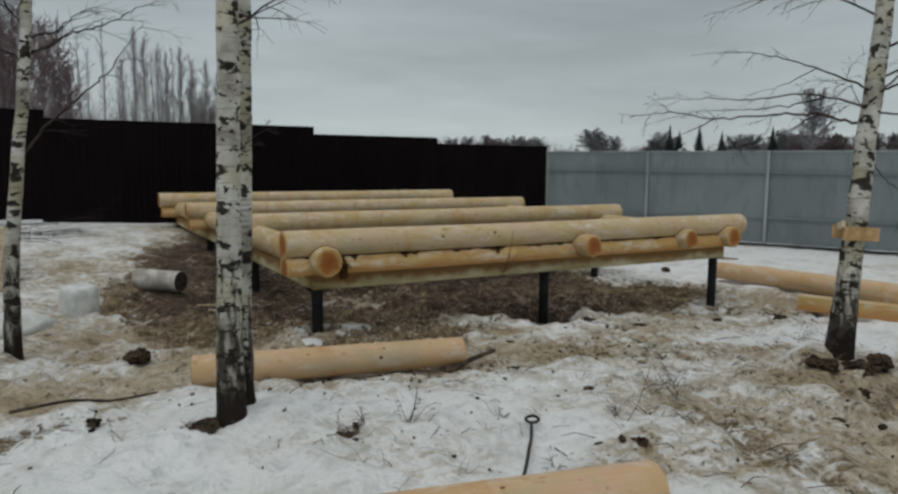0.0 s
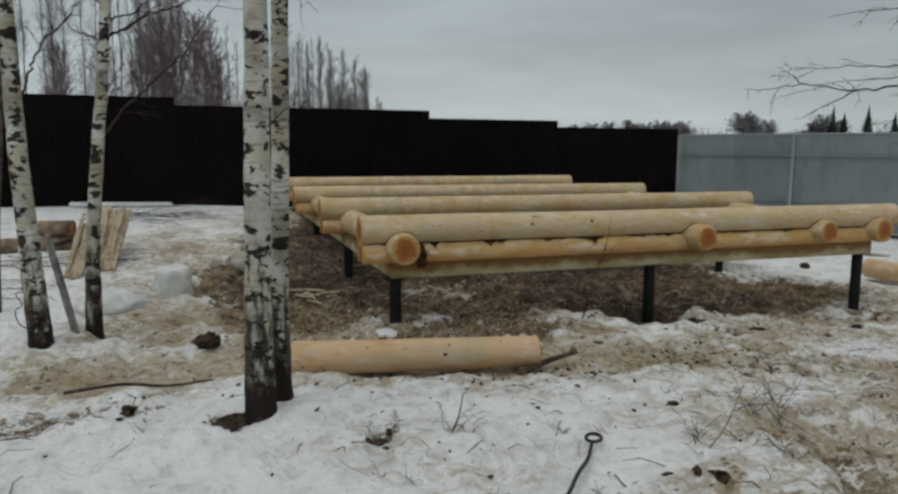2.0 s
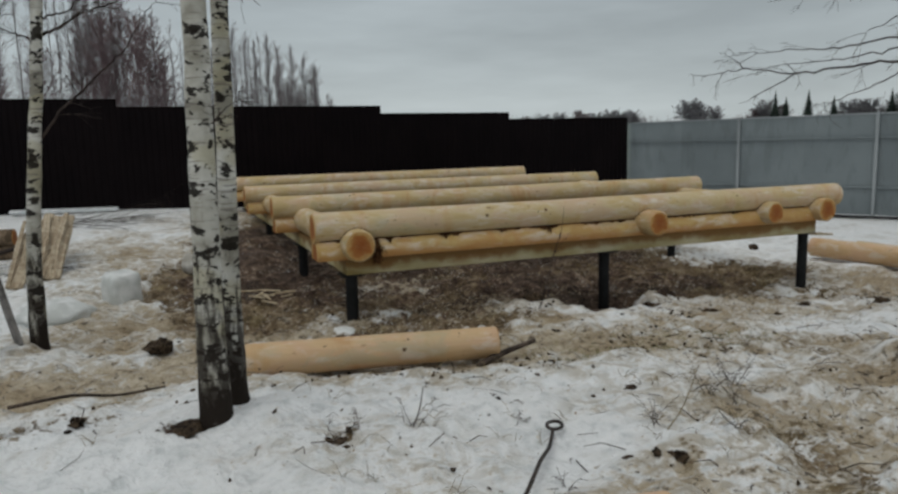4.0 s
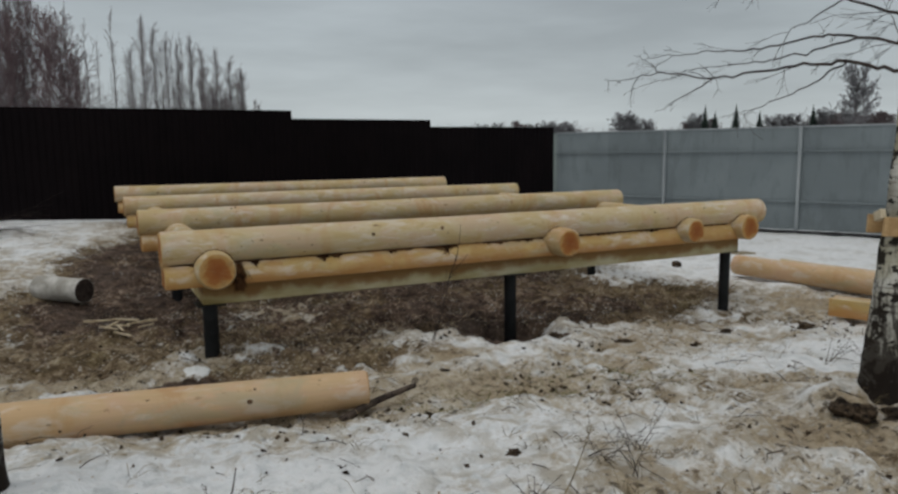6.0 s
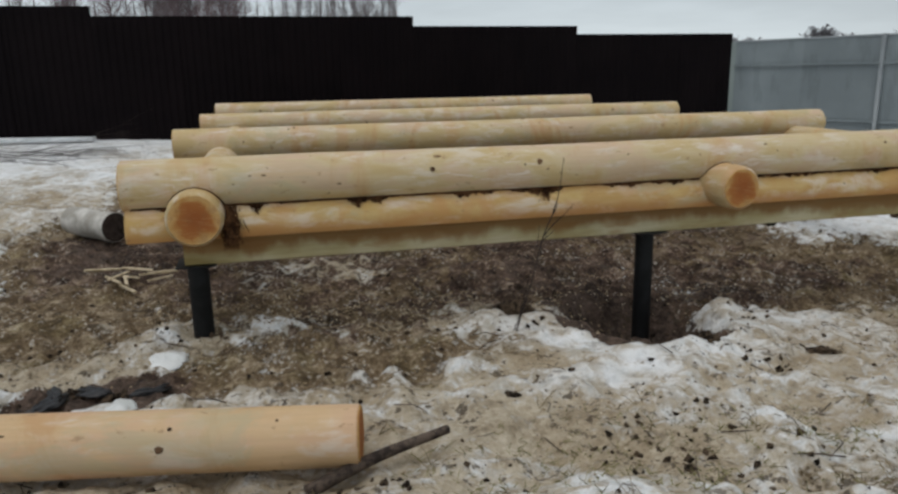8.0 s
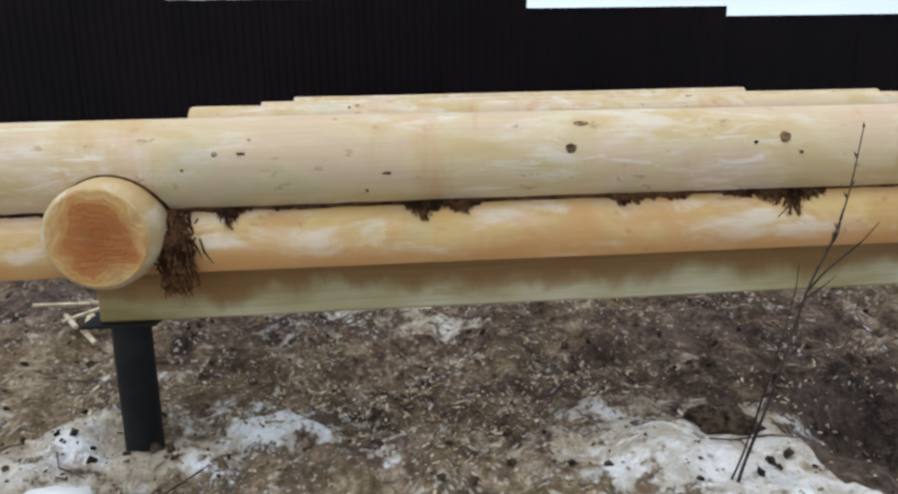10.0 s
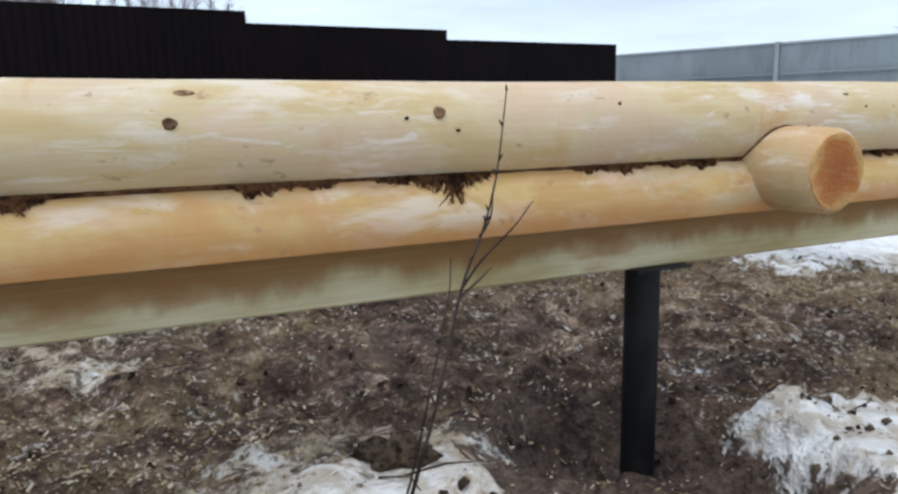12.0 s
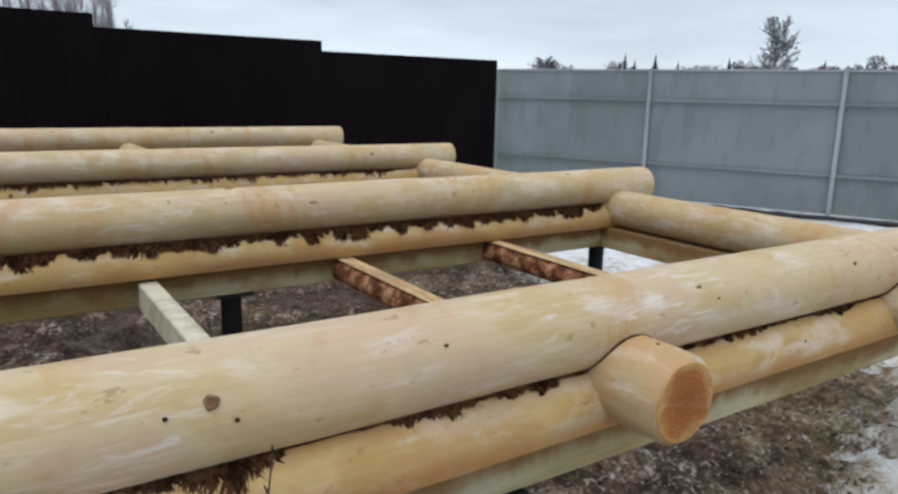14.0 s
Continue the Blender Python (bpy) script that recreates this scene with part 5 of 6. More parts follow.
# birch log lying beyond the corner
bl = thing("birch_log", Matrix.Translation((-1.2, 2.83, ground_z(-1.2, 2.83) + 0.10)) @ pose(0, 0, 0, 0, 0, -45), "white birch log with a dark rotten sawn end, on brown soil", "log")
b = Builder()
b.tube([(-0.10, 0, 0.01), (0.05, 0.008, 0.004), (0.25, 0, 0), (0.47, 0, 0)], [0.112, 0.121, 0.118, 0.12], 26)
mb = plain("birch_log_bark", (0.34, 0.32, 0.28), (0.62, 0.60, 0.56), 5)
part("log_body", b.mesh("log_body", mb, True), bl).data.set_sharp_from_angle(angle=radians(40))
b = Builder()
b.tube([(0.468, 0, 0), (0.476, 0, 0)], [0.117, 0.113], 26)
part("rotten_end", b.mesh("rotten_end", M_TWIG), bl, "dark rotten end")
# two sawn scraps on the trampled path
for x, y, ln, w, turn, mt, text in ((2.66, -3.51, 0.16, 0.07, 15, M_STAKE, "pale sawn scrap of board trodden into the path"), (3.34, -3.35, 0.24, 0.09, -12, M_SLAB, "reddish scrap of board lying on the snow")):
    b = Builder()
    b.box((ln, w, 0.022), Matrix(), 0.004)
    thing("board_scrap", Matrix.Translation((x, y, ground_z(x, y) + 0.012)) @ pose(0, 0, 0, 4, -3, turn), text, "board", "board scraps", data=b.mesh("board_scrap", mt))
# small heap of split stakes
for i in range(11):
    a = rng.uniform(-80, 80)
    x, y = -0.62 + rng.uniform(-0.18, 0.24), 1.42 + rng.uniform(-0.12, 0.12)
    b = Builder()
    b.box((rng.uniform(0.14, 0.26), 0.02, 0.014), Matrix(), 0.002)
    thing("split_stake", Matrix.Translation((x, y, ground_z(x, y) + 0.03 + 0.006 * i)) @ pose(0, 0, 0, rng.uniform(-20, 20), rng.uniform(-14, 14), a), "pale split kindling stick in a small heap", "stake", "split stakes", data=b.mesh("split_stake", M_STAKE))
M_SLABOLD = plain("old_brown_slab", (0.10, 0.07, 0.045), (0.30, 0.22, 0.15), 9)
# torn, splintered trunk behind the birches
M_TORN = plain("pale_torn_wood", (0.33, 0.26, 0.18), (0.50, 0.42, 0.31), 16, 0.85, 0.15, 0.6)


def splinter(seed, a, b, wide, thick):
    """A long torn slab from a to b, bent, ragged along its edges and pointed."""
    q = random.Random(seed)
    a, b = Vector(a), Vector(b)
    d = (b - a).normalized()
    side = d.cross(Vector((0.25, -0.6, 0.75))).normalized()
    up = side.cross(d)
    v, f, n = [], [], 12
    for i in range(n + 1):
        t = i / n
        c = a.lerp(b, t) + up * (0.05 * math.sin(3.1 * t) + 0.02 * noise.noise(Vector((t * 5, seed, 0))))
        w = wide * (0.55 + 0.45 * math.sin(0.5 + 2.4 * t)) * (1 + 0.35 * noise.noise(Vector((t * 7, seed, 3))))
        h = thick * (1 - 0.6 * t)
        for y, z in ((-0.5, -0.4), (-0.28, 0.45 + 0.3 * noise.noise(Vector((t * 9, seed, 6)))), (0.05, 0.15), (0.30, 0.5 + 0.3 * noise.noise(Vector((t * 9, seed, 9)))), (0.5, -0.3), (0.0, -0.6)):
            v.append(c + side * y * w + up * z * h)
    for i in range(n):
        for k in range(6):
            p, r = i * 6 + k, i * 6 + (k + 1) % 6
            f.append((p, r, r + 6, p + 6))
    f += [tuple(range(5, -1, -1)), tuple(n * 6 + k for k in range(6))]
    return mesh_of("splinter", v, f, M_TORN, smooth=False)


torn = thing("torn_trunk", Matrix(), "pale splintered trunk torn open, leaning on dark logs in the snow", "tree trunk")
for i in range(24):
    x = -3.04 + 0.017 * i + rng.uniform(-0.05, 0.05)
    top = (-3.02 + 0.020 * i + rng.uniform(-0.08, 0.08), 4.25 + rng.uniform(-0.15, 0.25), 0.72 + rng.uniform(-0.14, 0.06))
    foot_y = 2.85 + rng.uniform(-0.1, 0.45)
    part("splinter", splinter(200 + i, (x, foot_y, ground_z(x, foot_y) + 0.02), top, rng.uniform(0.05, 0.11), rng.uniform(0.025, 0.045)), torn)
stick("dark_branch", "dark broken branch lying across the torn trunk", [(-3.35, 3.75, 0.36), (-3.1, 3.7, 0.43), (-2.85, 3.72, 0.50)], 0.03, 0.018, M_TWIG, "branch")
stick("wire_loop", "thin dark wire looping out of the snow", [gp(-2.75, 0.55, 0.0), gp(-2.9, 0.62, 0.02), gp(-3.04, 0.70, 0.06), gp(-3.07, 0.72, 0.16), gp(-3.02, 0.72, 0.22), gp(-3.06, 0.72, 0.30), gp(-3.0, 0.72, 0.33)], 0.006, 0.004, M_STICK, "wire")
log_thing("log_offcut", "thick brown log offcut lying on a stacked log", (-3.60, 4.42, 0.50), (-3.20, 4.36, 0.50), 0.10, 0.10, 91, M_SLABOLD, group="offcuts")
log_thing("stacked_log", "dark log lying behind the birches", (-5.4, 4.1, 0.30), (-2.95, 4.45, 0.31), 0.10, 0.09, 92, M_SLABOLD, group="offcuts")
b = Builder()
b.box((0.95, 0.085, 0.03), Matrix(), 0.003)
thing("leaning_board", look((-2.66, 0.40, 0.43), (-2.79, 0.62, 0.84)) @ pose(0, 0, 0, 0, 90, 0), "grey weathered board leaning against a birch", "board", data=b.mesh("leaning_board", M_GREYBOARD))
# a low white board lying at the foot of the dark fence
beam("white_board", "long snowy board lying before the dark fence", (-3.9, 8.45, 0.52), (-2.22, 8.45, 0.49), 0.25, 0.05, M_SNOWLUMP, "", "board")
# brushwood
for cx, cy, ln, cnt, turn in ((-1.9, 6.6, 1.7, 46, 5), (-2.9, 3.4, 1.2, 26, 30), (-3.6, 2.2, 1.1, 18, -20)):
    b = Builder()
    q = random.Random(int(cx * 10) + 99)
    for i in range(cnt):
        a = radians(turn + q.gauss(0, 16))
        x, y = cx + q.uniform(-0.7, 0.7), cy + q.gauss(0, 0.22)
        grow(b, q, gp(x - math.cos(a) * ln / 2, y, 0.03 + 0.003 * (i % 12)), (math.cos(a), math.sin(a), 0.02), ln * q.uniform(0.4, 0.8), q.uniform(0.003, 0.007), 1, 0.2, 4, 3, 25)
    thing("brushwood", Matrix(), "heap of dark cut branches lying on the snow", "brushwood", "brushwood heaps", "stuff", b.mesh("brushwood", M_TWIG))
# dark sapling by the left birches
stick("young_tree", "thin dark crooked young tree trunk", [gp(-3.40, 1.52, -0.05), (-3.36, 1.55, 0.8), (-3.28, 1.6, 1.7), (-3.2, 1.6, 3.2)], 0.035, 0.012, M_STICK, "tree")
# twig by the front log
z0 = ground_z(1.57, -0.2)
tw = thing("sapling", Matrix.Translation((1.57, -0.2, z0)), "thin leafless sapling with forked twigs before the front log", "sapling")
SAP = [(0, 0, -0.04), (0.02, 0, 0.07 - z0), (0.087, 0, 0.28 - z0), (0.148, 0, 0.515 - z0), (0.197, 0, 0.63 - z0), (0.231, 0, 0.745 - z0), (0.255, 0, 0.912 - z0)]
b = Builder()
line = bend(SAP, 5)
b.tube(line, np.linspace(0.0052, 0.0013, len(line)).tolist(), 6)
part("stem", b.mesh("stem", M_TWIG, True), tw)
for pts in ([(-0.012, 0.012, -0.02), (0.03, 0.012, 0.12 - z0), (0.08, 0.012, 0.31 - z0), (0.125, 0.014, 0.50 - z0), (0.133, 0.016, 0.58 - z0)], [(0.15, 0, 0.52 - z0), (0.19, -0.01, 0.575 - z0), (0.26, -0.02, 0.64 - z0), (0.305, -0.02, 0.69 - z0)], [(0.143, 0, 0.50 - z0), (0.18, -0.015, 0.535 - z0), (0.21, -0.015, 0.56 - z0)], [(0.19, 0, 0.62 - z0), (0.222, 0.01, 0.66 - z0), (0.228, 0.01, 0.72 - z0)]):
    b = Builder()
    line = bend(pts, 5)
    b.tube(line, np.linspace(0.0033, 0.001, len(line)).tolist(), 5)
    part("twig", b.mesh("twig", M_TWIG, True), tw)
b = Builder()
line = bend(SAP, 5)
for i in range(16):
    p = line[rng.randint(14, len(line) - 1)]
    b.tube([p, p + Vector((rng.uniform(-0.008, 0.008), rng.uniform(-0.008, 0.008), 0.012))], [0.003, 0.001], 4)
tagged(part("buds", b.mesh("buds", M_TWIG), tw), kind="stuff")

# ---- small litter ----
def scatter(name, label, category, count, area, make, mat, seed, weight=None):
    q = random.Random(seed)
    b = Builder()
    xs = [(q.uniform(area[0], area[1]), q.uniform(area[2], area[3]), q.random()) for _ in range(count)]
    px, py = np.array([p[0] for p in xs]), np.array([p[1] for p in xs])
    zz = height(px, py) + rough_height(px, py)
    keep = weight(px, py) if weight else np.ones(count)
    for (x, y, u), z, w in zip(xs, zz, keep):
        if u < w:
            make(b, q, x, y, float(z))
    return thing(name, Matrix(), label, category, "", "stuff", b.mesh(name, mat))


def chip(b, q, x, y, z):
    b.box((0.005 + 0.022 * q.random() ** 2.4, q.uniform(0.003, 0.010), 0.003), Matrix.Translation((x, y, z + 0.004)) @ pose(0, 0, 0, q.uniform(-35, 35), q.uniform(-35, 35), q.uniform(0, 360)))


def crumb(b, q, x, y, z):
    s = 0.005 + 0.026 * q.random() ** 4
    i0 = len(b.v)
    b.box((s, s * q.uniform(0.5, 1), s * q.uniform(0.4, 0.9)), Matrix.Translation((x, y, z + s * 0.2)) @ pose(0, 0, 0, q.uniform(-60, 60), q.uniform(-60, 60), q.uniform(0, 360)))
    mid = Vector((x, y, z + s * 0.2))
    for i in range(i0, i0 + 8):
        b.v[i] = mid + (b.v[i] - mid) * q.uniform(0.45, 1.2)


def twiglet(b, q, x, y, z):
    a, ln = q.uniform(0, 6.283), q.uniform(0.04, 0.22)
    d = Vector((math.cos(a), math.sin(a), q.uniform(-0.05, 0.25)))
    p = Vector((x, y, z + 0.005))
    e = Vector((q.uniform(-0.03, 0.03), q.uniform(-0.03, 0.03), q.uniform(0, 0.02)))
    r = q.uniform(0.0012, 0.0035)
    b.tube([p, p + d * ln * 0.5 + e, p + d * ln], [r, r, r * 0.5], 4)


def blade(b, q, x, y, z):
    for _ in range(q.randint(2, 5)):
        a, ln = q.uniform(0, 6.283), q.uniform(0.04, 0.15)
        p = Vector((x + q.uniform(-0.02, 0.02), y + q.uniform(-0.02, 0.02), z - 0.005))
        d = Vector((math.cos(a), math.sin(a), q.uniform(0.3, 1.6))).normalized()
        b.tube([p, p + d * ln * 0.6, p + d * ln + Vector((0, 0, -0.25 * ln))], [0.0016, 0.0014, 0.0005], 3, False)


def short_blade(b, q, x, y, z):
    for _ in range(3):
        a, ln = q.uniform(0, 6.283), q.uniform(0.015, 0.05)
        p = Vector((x + q.uniform(-0.02, 0.02), y + q.uniform(-0.02, 0.02), z - 0.004))
        d = Vector((math.cos(a), math.sin(a), q.uniform(0.2, 0.9))).normalized()
        b.tube([p, p + d * ln], [0.0022, 0.0008], 3, False)


scatter("wood_chips", "pale wood chips and bark crumbs strewn under the frame", "chips", 26000, (-0.4, 4.2, -0.4, 1.9), chip, M_CHIPS, 5, lambda x, y: np.clip(0.04 + 0.9 * spot(x, y, 0.55, 0.6, 0.75, 0.45, 0, 0.7) + 0.14 * spot(x, y, 1.8, 0.7, 1.8, 0.6, 0, 0.6), 0, 1) * (0.35 + 1.3 * step(-0.1, 0.2, uneven(80, x, y))))
scatter("wood_chips", "pale chips in the trampled snow", "chips", 1500, (-1.5, 5.5, -4.0, -0.4), chip, M_CHIPS, 6, lambda x, y: 0.15 + 0.85 * np.clip(sand_mask(x, y), 0, 1))
scatter("soil_crumbs", "dark crumbs of soil over mud and snow", "soil", 3800, (-1.6, 5.6, -1.9, 2.2), crumb, M_CLOD, 7, lambda x, y: np.clip(0.1 + 0.7 * mud_mask(x, y) + 0.25 * sand_mask(x, y), 0, 1))
scatter("soil_crumbs", "dark crumbs of soil trodden into the snow", "soil", 1500, (-3.4, 4.8, -4.4, -1.2), crumb, M_CLOD, 8, lambda x, y: np.clip(0.12 + 0.6 * sand_mask(x, y) + mud_mask(x, y), 0, 1))
scatter("soil_crumbs", "ragged dark soil bits strewn in clusters over trodden snow", "soil", 9000, (-1.0, 5.4, -2.4, 0.5), crumb, M_CLOD, 17, lambda x, y: step(0.10, 0.30, uneven(60, x, y)))
scatter("soil_crumbs", "dark soil bits and dead leaves on the snow", "soil", 2200, (-2.6, 4.4, -4.2, -1.6), crumb, M_CLOD, 18, lambda x, y: step(0.20, 0.38, uneven(70, x, y)))
scatter("fallen_twigs", "short dark twigs fallen on the snow", "twigs", 220, (-3.5, 4.5, -4.4, -0.6), twiglet, M_STICK, 9)
scatter("green_grass", "short yellow-green grass trodden flat at the snow's edge", "grass", 900, (0.7, 3.4, -2.1, -1.1), short_blade, M_GREEN, 12, lambda x, y: spot(x, y, 1.7, -1.55, 0.9, 0.3, -8, 0.8))
scatter("fallen_twigs", "twigs and splinters lying under the frame", "twigs", 160, (-1.6, 5.4, -0.6, 3.0), twiglet, M_STICK, 10)
scatter("dry_grass", "dry yellow grass stalks sticking out of the snow", "grass", 420, (-2.0, 4.5, -3.6, -0.9), blade, M_GRASS, 11, lambda x, y: np.clip(0.2 + 1.2 * spot(x, y, 1.25, -2.7, 0.7, 0.45, 0, 0.7) + 0.5 * spot(x, y, 2.2, -1.6, 1.5, 0.4, 0, 0.7), 0, 1))
stick("thin_stick", "thin pale dead stem leaning over the snow", [gp(0.70, -3.05, 0.0), (0.86, -2.97, 0.17), (1.05, -2.86, 0.33)], 0.004, 0.002, M_GRASS)
stick("forked_twig", "short bent twig standing in the snow", [gp(-0.42, -2.46, -0.02), (-0.36, -2.42, 0.16), (-0.33, -2.40, 0.27)], 0.005, 0.0025, M_STICK)
# small tangles of wiry stems in the snow
for i, (x, y, h) in enumerate(((1.30, -2.85, 0.34), (1.42, -2.72, 0.26), (1.22, -2.76, 0.3), (-0.41, -2.42, 0.16), (-0.05, -3.35, 0.1), (0.72, -2.95, 0.2), (1.0, -3.2, 0.12), (-0.82, -2.52, 0.14), (-0.72, -2.46, 0.12), (0.15, -2.55, 0.08), (4.2, -2.0, 0.25), (4.0, -1.85, 0.2))):
    b = Builder()
    q = random.Random(300 + i)
    for _ in range(5):
        a = q.uniform(0, 6.283)
        grow(b, q, gp(x + q.uniform(-0.03, 0.03), y + q.uniform(-0.03, 0.03), -0.01), (0.5 * math.cos(a), 0.5 * math.sin(a), 1), h * q.uniform(0.6, 1.2), 0.0024, 1, 0.6, 4, 3, 50)
    thing("dry_weed", Matrix(), "wiry dead weed stems poking through the snow", "weed", "dry weeds", data=b.mesh("dry_weed", M_STICK))

# ---- far woods and village ----


def far_tree(seed, tall, wide, mat_trunk, mat_twig, upright=1.0, count=26, start=0.2, rmin=0.005, spread=38, depth=1, kids=6, r0=0.012, stout=0.006):
    """A bare tree seen from afar: trunk and a haze of ascending branches."""
    q = random.Random(seed)
    b = Builder()
    pts = [(0.018 * tall * noise.noise(Vector((i * 0.5, seed, 0))) * i / 8, 0.015 * tall * noise.noise(Vector((i * 0.5, seed, 8))) * i / 8, tall * i / 8) for i in range(9)]
    b.tube(pts, [stout * tall * (1 - 0.115 * i) + 0.006 for i in range(9)], 5)
    trunk = b.mesh("trunk", mat_trunk, True)
    b = Builder()
    for i in range(count):
        t = start + (0.99 - start) * (i + q.random()) / count
        a = q.uniform(0, 6.283)
        ln = wide * q.uniform(0.5, 1.1) * (1.0 - 0.62 * abs(t - 0.45) - 0.35 * max(t - 0.6, 0))
        k = min(int(t * 8), 7)
        p = Vector(pts[k]).lerp(Vector(pts[k + 1]), t * 8 - k)
        grow(b, q, p, (math.cos(a), math.sin(a), upright * q.uniform(0.8, 1.5)), ln, r0, depth, -0.25, 3, kids, spread, rmin)
    return trunk, b.mesh("crown", mat_twig)


def fan_tree(seed, tall, stems, mat_trunk, mat_twig):
    """Several slender stems rising from one foot, each with upright twigs."""
    q = random.Random(seed)
    b, c = Builder(), Builder()
    for i in range(stems):
        a = q.uniform(0, 6.283)
        tilt = 0.25 * math.sqrt((i + 0.5) / stems)
        h = tall * q.uniform(0.72, 0.97) * (1 - 1.1 * tilt)
        d = Vector((math.cos(a) * tilt, math.sin(a) * tilt, 1))
        line = [Vector((0, 0, 0)) + Vector((d.x, d.y, 0)) * h * (t + 0.25 * math.sin(3 * t)) + Vector((0.01 * h * noise.noise(Vector((t * 4, i, seed))), 0, h * t)) for t in (0, 0.15, 0.3, 0.45, 0.6, 0.75, 0.9, 1.0)]
        b.tube(line, [0.045 * (1 - 0.9 * k / 7) + 0.005 for k in range(8)], 4, False)
        for _ in range(80):
            t = q.uniform(0.18, 0.98)
            k = min(int(t * 7), 6)
            e = q.uniform(0, 6.283)
            grow(c, q, line[k].lerp(line[k + 1], t * 7 - k), (math.cos(e), math.sin(e), q.uniform(2.4, 5.0)), q.uniform(0.5, 1.2) * (1.15 - 0.5 * t), 0.008, 1, -0.1, 3, 7, 30, 0.0050)
    return b.mesh("trunk", mat_trunk, True), c.mesh("crown", mat_twig)


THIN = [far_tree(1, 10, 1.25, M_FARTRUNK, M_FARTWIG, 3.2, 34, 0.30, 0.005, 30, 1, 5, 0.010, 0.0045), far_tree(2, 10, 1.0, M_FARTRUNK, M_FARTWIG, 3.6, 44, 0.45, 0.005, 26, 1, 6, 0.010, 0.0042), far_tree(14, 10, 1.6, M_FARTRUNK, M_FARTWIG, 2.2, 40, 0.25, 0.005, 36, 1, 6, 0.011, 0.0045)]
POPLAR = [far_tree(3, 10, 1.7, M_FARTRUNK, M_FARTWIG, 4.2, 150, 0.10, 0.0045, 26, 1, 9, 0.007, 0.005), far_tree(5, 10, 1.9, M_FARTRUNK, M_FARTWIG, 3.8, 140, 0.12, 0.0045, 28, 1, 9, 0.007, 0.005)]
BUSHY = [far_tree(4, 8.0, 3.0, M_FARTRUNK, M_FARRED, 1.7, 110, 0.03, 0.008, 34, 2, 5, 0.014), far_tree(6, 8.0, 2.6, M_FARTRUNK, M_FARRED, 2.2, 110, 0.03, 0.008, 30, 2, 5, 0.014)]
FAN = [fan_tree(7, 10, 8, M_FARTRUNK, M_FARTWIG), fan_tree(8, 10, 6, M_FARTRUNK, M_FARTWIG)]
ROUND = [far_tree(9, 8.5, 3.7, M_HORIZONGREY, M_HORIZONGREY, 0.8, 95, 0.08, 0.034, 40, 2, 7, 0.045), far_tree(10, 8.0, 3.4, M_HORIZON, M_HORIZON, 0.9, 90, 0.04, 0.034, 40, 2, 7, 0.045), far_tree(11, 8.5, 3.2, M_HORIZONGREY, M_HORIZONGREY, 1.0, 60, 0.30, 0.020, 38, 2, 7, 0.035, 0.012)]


def plant(kind, at, bearing, dist, tall, wide, base, label, group, q):
    """A tree at a bearing and distance from a spot, scaled to a height and a breadth."""
    x, y = at[0] + dist * math.cos(radians(bearing)), at[1] + dist * math.sin(radians(bearing))
    m = Matrix.Translation((x, y, -0.3)) @ pose(0, 0, 0, 0, 0, q.uniform(0, 360)) @ Matrix.Diagonal((wide, wide, tall / base, 1))
    ob = thing("bare_tree", m, label, "tree", group)
    part("trunk", kind[0], ob)
    part("crown", kind[1], ob)


q = random.Random(41)
WOOD = (-0.47, -4.92)


def tall_at(elevation, dist):
    return 1.77 + dist * math.tan(radians(elevation))


for az, el, kind, wide in ((99.6, 15, 0, 1.0), (98.7, 14, 2, 1.1), (97.7, 13.2, 0, 1.0), (97.2, 13.8, 1, 1.0), (100.8, 14, 2, 1.1), (102.0, 13, 0, 1.0), (103.2, 14, 1, 1.1), (104.5, 13.2, 2, 1.1), (106, 14, 0, 1.0), (107.6, 13.5, 2, 1.1), (91.05, 9.95, 1, 0.9), (89.85, 9.0, 1, 0.9), (89.1, 7.8, 0, 0.8), (88.1, 9.8, 1, 1.0), (87.3, 7.2, 0, 0.8), (85.0, 7.9, 0, 0.8), (84.25, 8.3, 0, 0.8), (83.6, 8.3, 1, 0.8), (96.5, 12, 2, 1.0), (90.4, 7.4, 2, 0.8)):
    d = 42 + q.uniform(-2, 2)
    plant(THIN[kind], WOOD, az, d, tall_at(el, d), wide, 10, "slender bare birch with a pale trunk beyond the fence", "far wood", q)
for az, el, kind, wide in ((95.9, 12.5, 0, 1.1), (95.2, 11.8, 1, 1.2), (94.4, 12.6, 0, 1.2), (93.7, 11.6, 1, 1.0), (86.2, 9.1, 0, 0.85), (85.4, 8.6, 1, 0.75), (82.9, 8.0, 0, 0.85), (101.5, 12, 1, 1.1), (104, 12.5, 0, 1.1), (82.2, 7.4, 1, 0.7), (84.6, 8.0, 1, 0.7), (83.8, 7.6, 0, 0.7), (87.0, 7.2, 1, 0.6), (81.2, 7.2, 0, 0.8), (80.2, 6.6, 1, 0.8), (79.4, 5.9, 0, 0.7)):
    d = 42 + q.uniform(-2, 2)
    plant(POPLAR[kind], WOOD, az, d, tall_at(el, d), wide, 10, "dense upright bare tree beyond the fence", "far wood", q)
